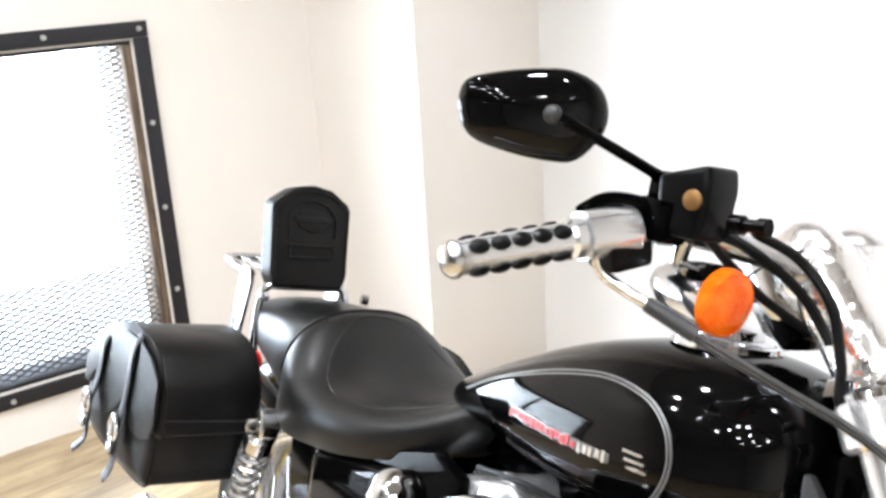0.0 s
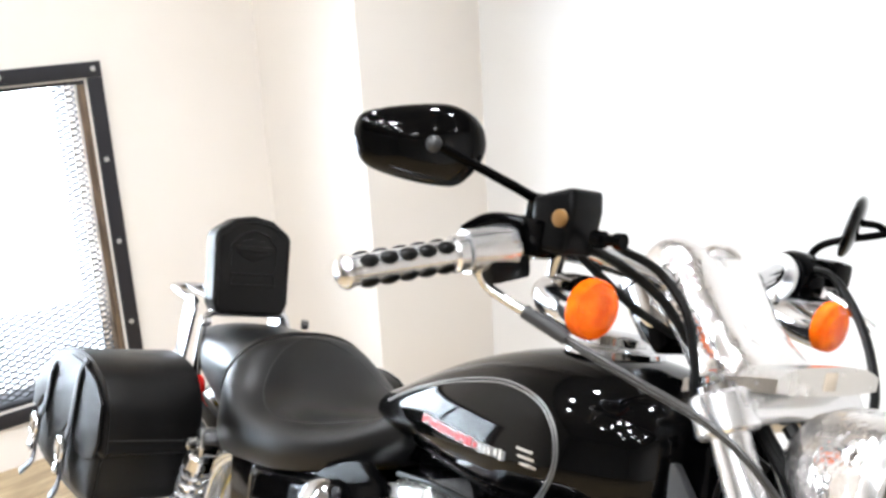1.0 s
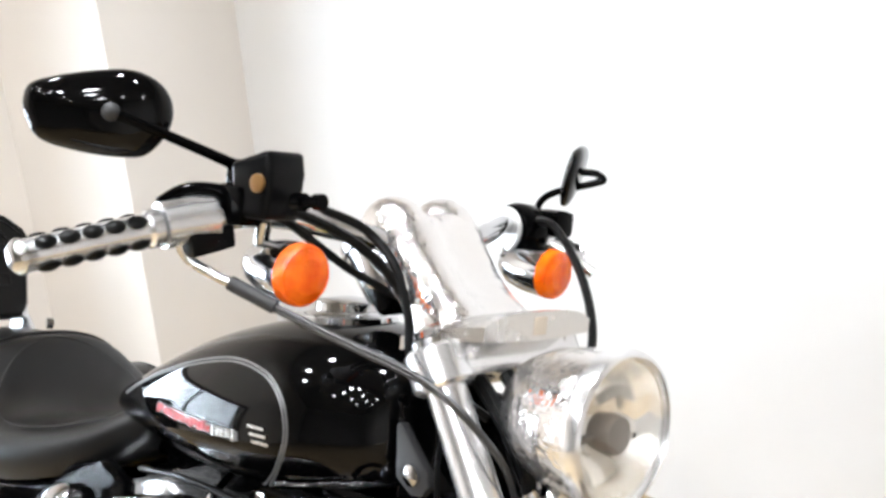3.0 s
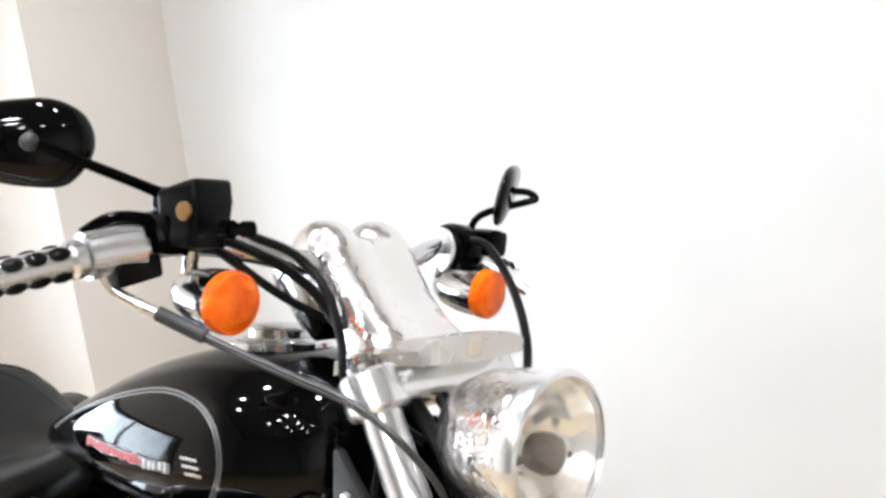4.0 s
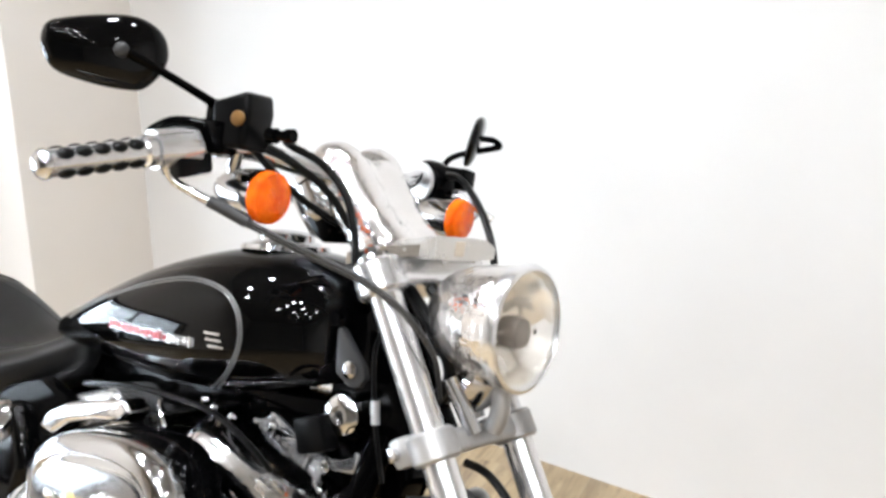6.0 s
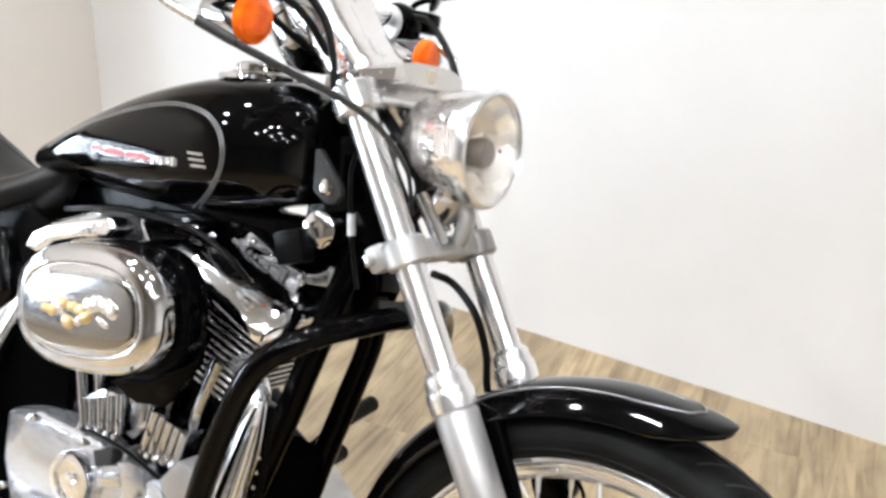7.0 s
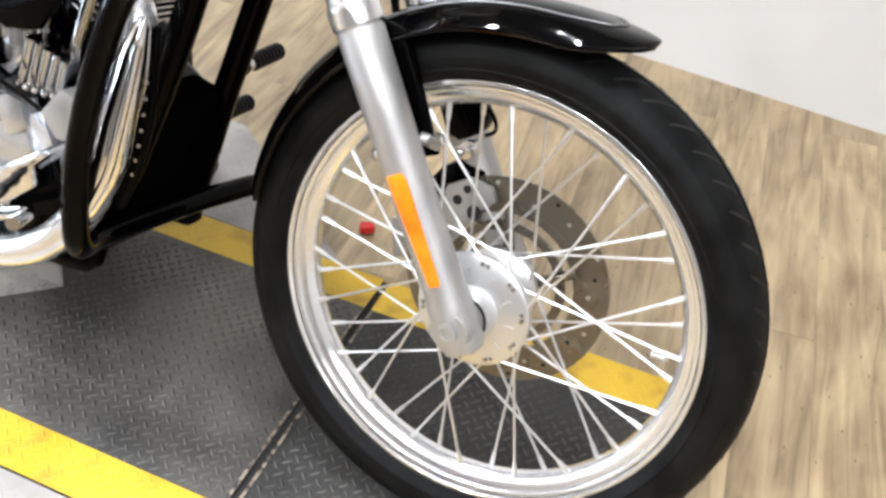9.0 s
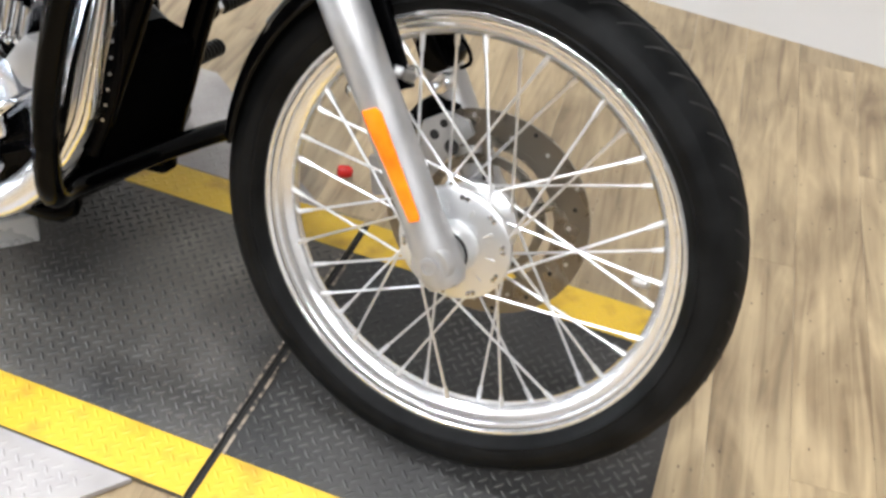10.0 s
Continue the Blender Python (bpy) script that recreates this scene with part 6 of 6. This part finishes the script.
part("seam", tube(loop, 0.0013, 6, 1, True), PIPING, seat, "stitched seam round the dished seat")

# backrest
bm = bmesh.new()
out = [(-0.078, 0.785), (0.078, 0.785), (0.09, 0.81), (0.092, 0.945), (0.084, 0.958), (0.045, 0.983), (0.0, 0.99), (-0.045, 0.983), (-0.084, 0.958), (-0.092, 0.945), (-0.09, 0.81)]
own = slab([(y * 0.93, z) for y, z in out], -0.02, 0.03, "yz", 0.014, None, 4)
bmesh.ops.transform(own, matrix=Matrix.Translation((-1.705, -0.018, 0.885)) @ Matrix.Rotation(radians(-13), 4, "Y") @ Matrix.Translation((0, 0, -0.885)), verts=own.verts)
pad = part("backrest_pad", own, LEATHER, bike, "black leather backrest pad with embossed panel")
PADM = Matrix.Translation((-1.705, -0.018, 0.885)) @ Matrix.Rotation(radians(-13), 4, "Y") @ Matrix.Translation((0, 0, -0.885))


def on_pad(y, z, x=0.0306):
    return PADM @ V(x, y, z)


lines = [[(-0.076, 0.80), (-0.078, 0.94), (-0.04, 0.97), (0.0, 0.976), (0.04, 0.97), (0.078, 0.94), (0.076, 0.80)],
         [(-0.048, 0.845), (0.048, 0.845)], [(-0.048, 0.868), (0.048, 0.868)], [(-0.048, 0.845), (-0.048, 0.868)], [(0.048, 0.845), (0.048, 0.868)],
         [(-0.05, 0.885), (-0.052, 0.925), (-0.03, 0.95), (0.0, 0.958), (0.03, 0.95), (0.052, 0.925), (0.05, 0.885)]]
for ln in lines:
    part("embossed_line", tube([on_pad(y, z) for y, z in ln], 0.002, 6, 1), LEATHER, pad)
own = slab([(-0.034, 0.91), (-0.03, 0.905), (0.0, 0.893), (0.03, 0.905), (0.034, 0.91), (0.03, 0.935), (0.0, 0.943), (-0.03, 0.935)], 0.0295, 0.033, "yz", 0.0015)
bmesh.ops.transform(own, matrix=PADM, verts=own.verts)
part("embossed_shield", own, LEATHER, pad, "embossed shield shape")
own = slab([(-0.04, 0.914), (0.04, 0.914), (0.04, 0.926), (-0.04, 0.926)], 0.0295, 0.0345, "yz", 0.0015)
bmesh.ops.transform(own, matrix=PADM, verts=own.verts)
part("embossed_bar", own, LEATHER, pad)
# sissy bar
for s in (-1, 1):
    y = -0.018 + s * 0.1
    sb = part("sissy_bar", slab([(-1.775, 0.62), (-1.738, 0.62), (-1.7, 0.79), (-1.715, 0.815), (-1.75, 0.81), (-1.76, 0.77)], y - 0.004, y + 0.004, "xz", 0.0015), CHROME, bike, "chrome sissy bar side plate")
    for k in range(4):
        # dark disc painted on for the shade in a slot
        part("slot", lathe([(0.0045, 0), (0.0045, 0.0006)], V(-1.757 + 0.007 * k, y - 0.0045, 0.66 + 0.038 * k), (0, -1, 0), 10), GAP_SHADE, sb)
    part("mount_bolt", lathe([(0.011, 0), (0.011, 0.012), (0.006, 0.014)], V(-1.62, y + s * 0.004, 0.785), (0.3, s, 0), 14), CHROME, sb)
part("sissy_hoop", tube([V(-1.64, -0.115, 0.62), V(-1.67, -0.112, 0.72), V(-1.676, -0.1, 0.785), V(-1.672, -0.06, 0.792), V(-1.672, 0.03, 0.792), V(-1.672, 0.07, 0.785), V(-1.65, 0.08, 0.72)], 0.008, 12, 5), CHROME, bike, "chrome sissy bar hoop")
part("luggage_rack", tube([V(-1.73, -0.11, 0.80), V(-1.86, -0.1, 0.795), V(-1.93, -0.07, 0.79), V(-1.93, 0.03, 0.79), V(-1.86, 0.06, 0.795), V(-1.73, 0.075, 0.80)], 0.009, 12, 5), CHROME, bike, "chrome luggage rack")
for y in (-0.055, -0.015, 0.025):
    part("rack_bar", rod(V(-1.74, y, 0.80), V(-1.925, y, 0.792), 0.006, 10), CHROME, bike)

# rear wheel, fender, shocks
rearc = V(-1.525, 0, 0.318)
rear = wheel("rear_wheel", rearc, 0.318, 0.07, 0.218, 0.045)
part("hub", lathe([(0.02, -0.09), (0.05, -0.085), (0.06, -0.06), (0.035, -0.04), (0.035, 0.04), (0.06, 0.06), (0.05, 0.085), (0.02, 0.09)], rearc, (0, 1, 0), 32), ALLOY, rear)
for k in range(36):
    a = 2 * math.pi * k / 36
    s = -1 if k % 2 else 1
    d = (1 if (k // 2) % 2 else -1) * radians(55)
    part("spoke", rod(rearc + V(0.055 * math.cos(a + d), s * 0.055, 0.055 * math.sin(a + d)), rearc + V(0.19 * math.cos(a), s * 0.008, 0.19 * math.sin(a)), 0.0018, 6), CHROME, rear)
bm = bmesh.new()
rings = []
for k in range(31):
    a = radians(20 + 150 * k / 30)
    ring = []
    for u in range(13):
        g = -1 + u / 6
        rr = 0.372 - 0.05 * abs(g) ** 3
        ring.append(rearc + V(math.cos(a) * rr, 0.095 * g, math.sin(a) * rr))
    for u in range(12, -1, -1):
        g = -1 + u / 6
        rr = 0.368 - 0.05 * abs(g) ** 3
        ring.append(rearc + V(math.cos(a) * rr, 0.092 * g, math.sin(a) * rr))
    rings.append(ring)
skin(bm, rings)
part("rear_fender", bm, GLOSS, bike, "gloss black rear fender", 50)
for s in (-1, 1):
    part("fender_strut", slab([(-1.3, 0.66), (-1.3, 0.63), (-1.5, 0.59), (-1.68, 0.62), (-1.7, 0.65), (-1.5, 0.63)], s * 0.12 - 0.01, s * 0.12 + 0.01, "xz", 0.004), CHROME, bike, "chrome fender strut")
    top, low = V(-1.405, s * 0.185, 0.615), V(-1.515, s * 0.185, 0.32)
    d = (low - top).normalized()
    sh = part("shock_absorber", rod(top, low, 0.011, 14), CHROME, bike, "chrome shock absorber with exposed spring")
    part("shock_eye", lathe([(0.022, -0.018), (0.027, -0.014), (0.027, 0.014), (0.022, 0.018)], top, (0, 1, 0), 24), CHROME, sh)
    part("shock_cover", lathe([(0.02, 0.02), (0.026, 0.026), (0.028, 0.05), (0.024, 0.055)], top, d, 24), CHROME, sh)
    _, u, w = frame_of(d)
    hel = [top + d * (0.05 + 0.22 * k / 132) + (u * math.cos(2 * math.pi * k / 12) + w * math.sin(2 * math.pi * k / 12)) * 0.025 for k in range(133)]
    part("spring", tube(hel, 0.0042, 7, 1), RIM, sh, "chrome coil spring")
    part("shock_bolt", lathe([(0.012, 0), (0.012, 0.016), (0.007, 0.02)], top + V(0, s * 0.018, 0), (0, s, 0), 14), CHROME, sh)
part("tail_reflector", lathe([(0.02, 0), (0.02, 0.006)], V(-1.62, -0.12, 0.655), (0.2, -1, 0), 16), RED, bike, "small red side reflector")
part("swing_arm", tube([V(-1.0, -0.13, 0.33), V(-1.525, -0.14, 0.318)], 0.022, 12, 1), SATIN, bike)
part("oil_tank", slab([(-1.3, 0.62), (-1.02, 0.69), (-0.98, 0.6), (-1.02, 0.45), (-1.28, 0.43)], -0.15, -0.06, "xz", 0.02, None, 3), GLOSS, bike, "gloss black oil tank cover")
part("oil_cap", lathe([(0.03, -0.02), (0.032, 0.0), (0.03, 0.012), (0.02, 0.018), (0.004, 0.02)], V(-1.055, -0.15, 0.655), (0.1, -0.75, 0.65), 24), CHROME, bike, "chrome oil filler cap")
part("side_stand", tube([V(-0.8, 0.13, 0.22), V(-0.79, 0.17, 0.12), V(-0.78, 0.2, 0.075)], 0.012, 10), SATIN, bike, "black side stand")


# saddlebags
def saddlebag(s):
    """A leather bag with a stiff lid over its top, two buckled straps; the outer face splays towards the rear."""
    reach = lambda x: 0.347 + (-1.46 - x) * 0.082

    def shell(outline, k0, k1, sizes):
        loop = smooth_path([V(x, 0, z) for x, z in outline], 5, True)
        cx, cz = -1.645, 0.6
        bm = bmesh.new()
        rings = []
        for k, sc in sizes:
            ring = []
            for p in loop:
                x, z = cx + (p.x - cx) * sc, cz + (p.z - cz) * sc
                inner, outer = 0.176, reach(x)
                ring.append(V(x, s * (inner + (outer - inner) * (k0 + (k1 - k0) * k)), z))
            rings.append(ring)
        skin(bm, rings)
        return bm, rings

    body = [(-1.5, 0.474), (-1.484, 0.505), (-1.475, 0.56), (-1.475, 0.6), (-1.49, 0.65), (-1.52, 0.685), (-1.56, 0.702), (-1.63, 0.7), (-1.7, 0.682), (-1.755, 0.645), (-1.79, 0.6), (-1.798, 0.55), (-1.788, 0.51), (-1.755, 0.48), (-1.64, 0.47)]
    bm, rings = shell(body, 0.0, 1.0, ((0.0, 0.9), (0.0, 0.975), (0.04, 0.995), (0.15, 1.0), (0.95, 1.0), (0.985, 0.993), (1.01, 0.97), (1.03, 0.85), (1.05, 0.5)))
    bag = part("saddlebag", bm, LEATHER, bike, "black leather saddlebag with buckled straps", 50)
    part("piping", tube(rings[5], 0.0042, 6, 1, True), LEATHER, bag)
    part("piping", tube(rings[2], 0.0035, 6, 1, True), LEATHER, bag)
    # the lid over the top, its lip standing proud of the body
    lid = [(-1.456, 0.579), (-1.4545, 0.6), (-1.456, 0.63), (-1.469, 0.67), (-1.506, 0.708), (-1.558, 0.722), (-1.63, 0.72), (-1.705, 0.7), (-1.765, 0.66), (-1.798, 0.615), (-1.806, 0.59), (-1.804, 0.577), (-1.76, 0.573), (-1.64, 0.573), (-1.52, 0.573)]
    bm, rings = shell(lid, -0.01, 1.0, ((0.0, 0.9), (0.0, 0.985), (0.02, 1.0), (0.96, 1.0), (0.99, 0.995), (1.01, 0.98), (1.03, 0.9)))
    cover = part("lid", bm, LEATHER, bag, "stiff leather lid with a stitched lip", 50)
    part("piping", tube(rings[4], 0.0036, 6, 1, True), LEATHER, cover)
    lip = [V(-1.4525, s * (0.18 + (0.345 - 0.18) * u / 6), 0.602 + 0.001 * u) for u in range(7)]
    part("seam", tube(lip, 0.0013, 6, 1), PIPING, cover)
    # scalloped flap down the outer face
    flap = [(-1.462, 0.67), (-1.458, 0.6), (-1.47, 0.572), (-1.507, 0.556), (-1.55, 0.555), (-1.575, 0.575), (-1.588, 0.61), (-1.625, 0.565), (-1.68, 0.535), (-1.72, 0.56), (-1.745, 0.6), (-1.77, 0.565), (-1.795, 0.565), (-1.796, 0.61), (-1.76, 0.655), (-1.7, 0.694), (-1.63, 0.713), (-1.555, 0.715), (-1.5, 0.699)]
    own = slab(flap, 0.0, 0.006, "xz", 0.002)
    for v in own.verts:
        v.co.y = s * (reach(v.co.x) + 0.007 + v.co.y)
    if s < 0:
        bmesh.ops.reverse_faces(own, faces=own.faces)
    part("flap", own, LEATHER, cover, "leather flap with a scalloped edge")
    for x, out, top in ((-1.582, 0.0, 0.72), (-1.715, 0.004, 0.69)):
        q = reach(x) + 0.014
        st = part("strap", tube([V(x + 0.012, s * (q - 0.012), top), V(x + 0.01, s * q, top - 0.022), V(x + 0.006, s * (q + 0.001), 0.65), V(x + 0.002, s * (q + 0.002), 0.6), V(x, s * (q + 0.006 + out), 0.555),
                                 V(x - 0.002, s * (q + 0.007 + out), 0.51), V(x - 0.002, s * (q + 0.01 + out), 0.475), V(x - 0.006, s * (q + 0.02 + 3 * out), 0.452)], 0.017, 10, 4, False, None, 0.2), LEATHER, bag, "hanging leather strap")
        ring = [V(x + 0.019 * math.cos(a), s * (q + 0.014 + out), 0.548 + 0.021 * math.sin(a)) for a in [2 * math.pi * k / 20 for k in range(20)]]
        part("buckle", tube(ring, 0.0048, 8, 1, True), CHROME, st, "oval chrome buckle")
        part("buckle_pin", rod(V(x - 0.004, s * (q + 0.015 + out), 0.57), V(x - 0.004, s * (q + 0.016 + out), 0.522), 0.003, 8), CHROME, st)
        part("buckle_tip", lathe([(0.012, 0), (0.0135, 0.004), (0.004, 0.008)], V(x - 0.006, s * (q + 0.013 + out), 0.508), (0, s, 0), 16), CHROME, st, "small chrome keeper")
    return bag


saddlebag(-1)
saddlebag(1).location = (-0.04, -0.02, -0.05)

# small things on the floor
own = lathe([(0.006, 0.0), (0.012, 0.002), (0.0125, 0.02), (0.009, 0.028), (0.004, 0.03)], (0, 0, 0), (0, 0, 1), 16)
cone = thing("red_cap", own, RED, "small red plastic cap lying on the plank floor", "cap")
cone.matrix_world = pose(-0.262, 1.09, FLOOR_Z + 0.0126, 0, 90, 20)


# ---------------- floor planks ----------------
def planks():
    """Full boards share one mesh; those that meet the slanting wall are cut to length."""
    turn = pose(0, 0, 0, 0, 0, 4.5)
    back = turn.inverted()
    w0, w1 = back @ V(-2.25, 2.27, 0), back @ V(5.7, 1.56, 0)
    full = finish("plank", box((0, 0, 0), (0.1247, 1.1996, 0.008), 0.0003, None, None, 1), PLANK)
    rnd = random.Random(4)
    rest = bmesh.new()
    for i in range(-30, 36):
        x = i * 0.125
        off = rnd.uniform(0, 1.2)
        lim = w0.y + (w1.y - w0.y) * (x - w0.x) / (w1.x - w0.x) + 0.04
        for j in range(-6, 4):
            lo = j * 1.2 + off - 1.6
            hi = min(lo + 1.2, lim)
            lo = max(lo, (-6.24 - x * 0.0785) / 0.997)
            c = turn @ V(x, (lo + hi) / 2, FLOOR_Z - 0.004)
            if hi - lo < 0.03 or not (-2.95 < c.x < 4.25 and c.y > -6.3):
                continue
            near = c.y > -1.9 and c.x < 1.9
            if not near:
                own = box((0, 0, 0), (0.1247, hi - lo - 0.0004, 0.008), 0)
                bmesh.ops.transform(own, matrix=turn @ pose(x, (lo + hi) / 2, FLOOR_Z - 0.004), verts=own.verts)
                merge(rest, own)
                continue
            mesh = full if hi - lo > 1.199 else finish("plank", box((0, 0, 0), (0.1247, hi - lo - 0.0004, 0.008), 0.0003, None, None, 1), PLANK)
            ob = new("plank", mesh)
            ob.matrix_world = turn @ pose(x, (lo + hi) / 2, FLOOR_Z - 0.004)
            ob.parent = floor
    part("far_planks", rest, PLANK, floor)["kind"] = "stuff"


planks()
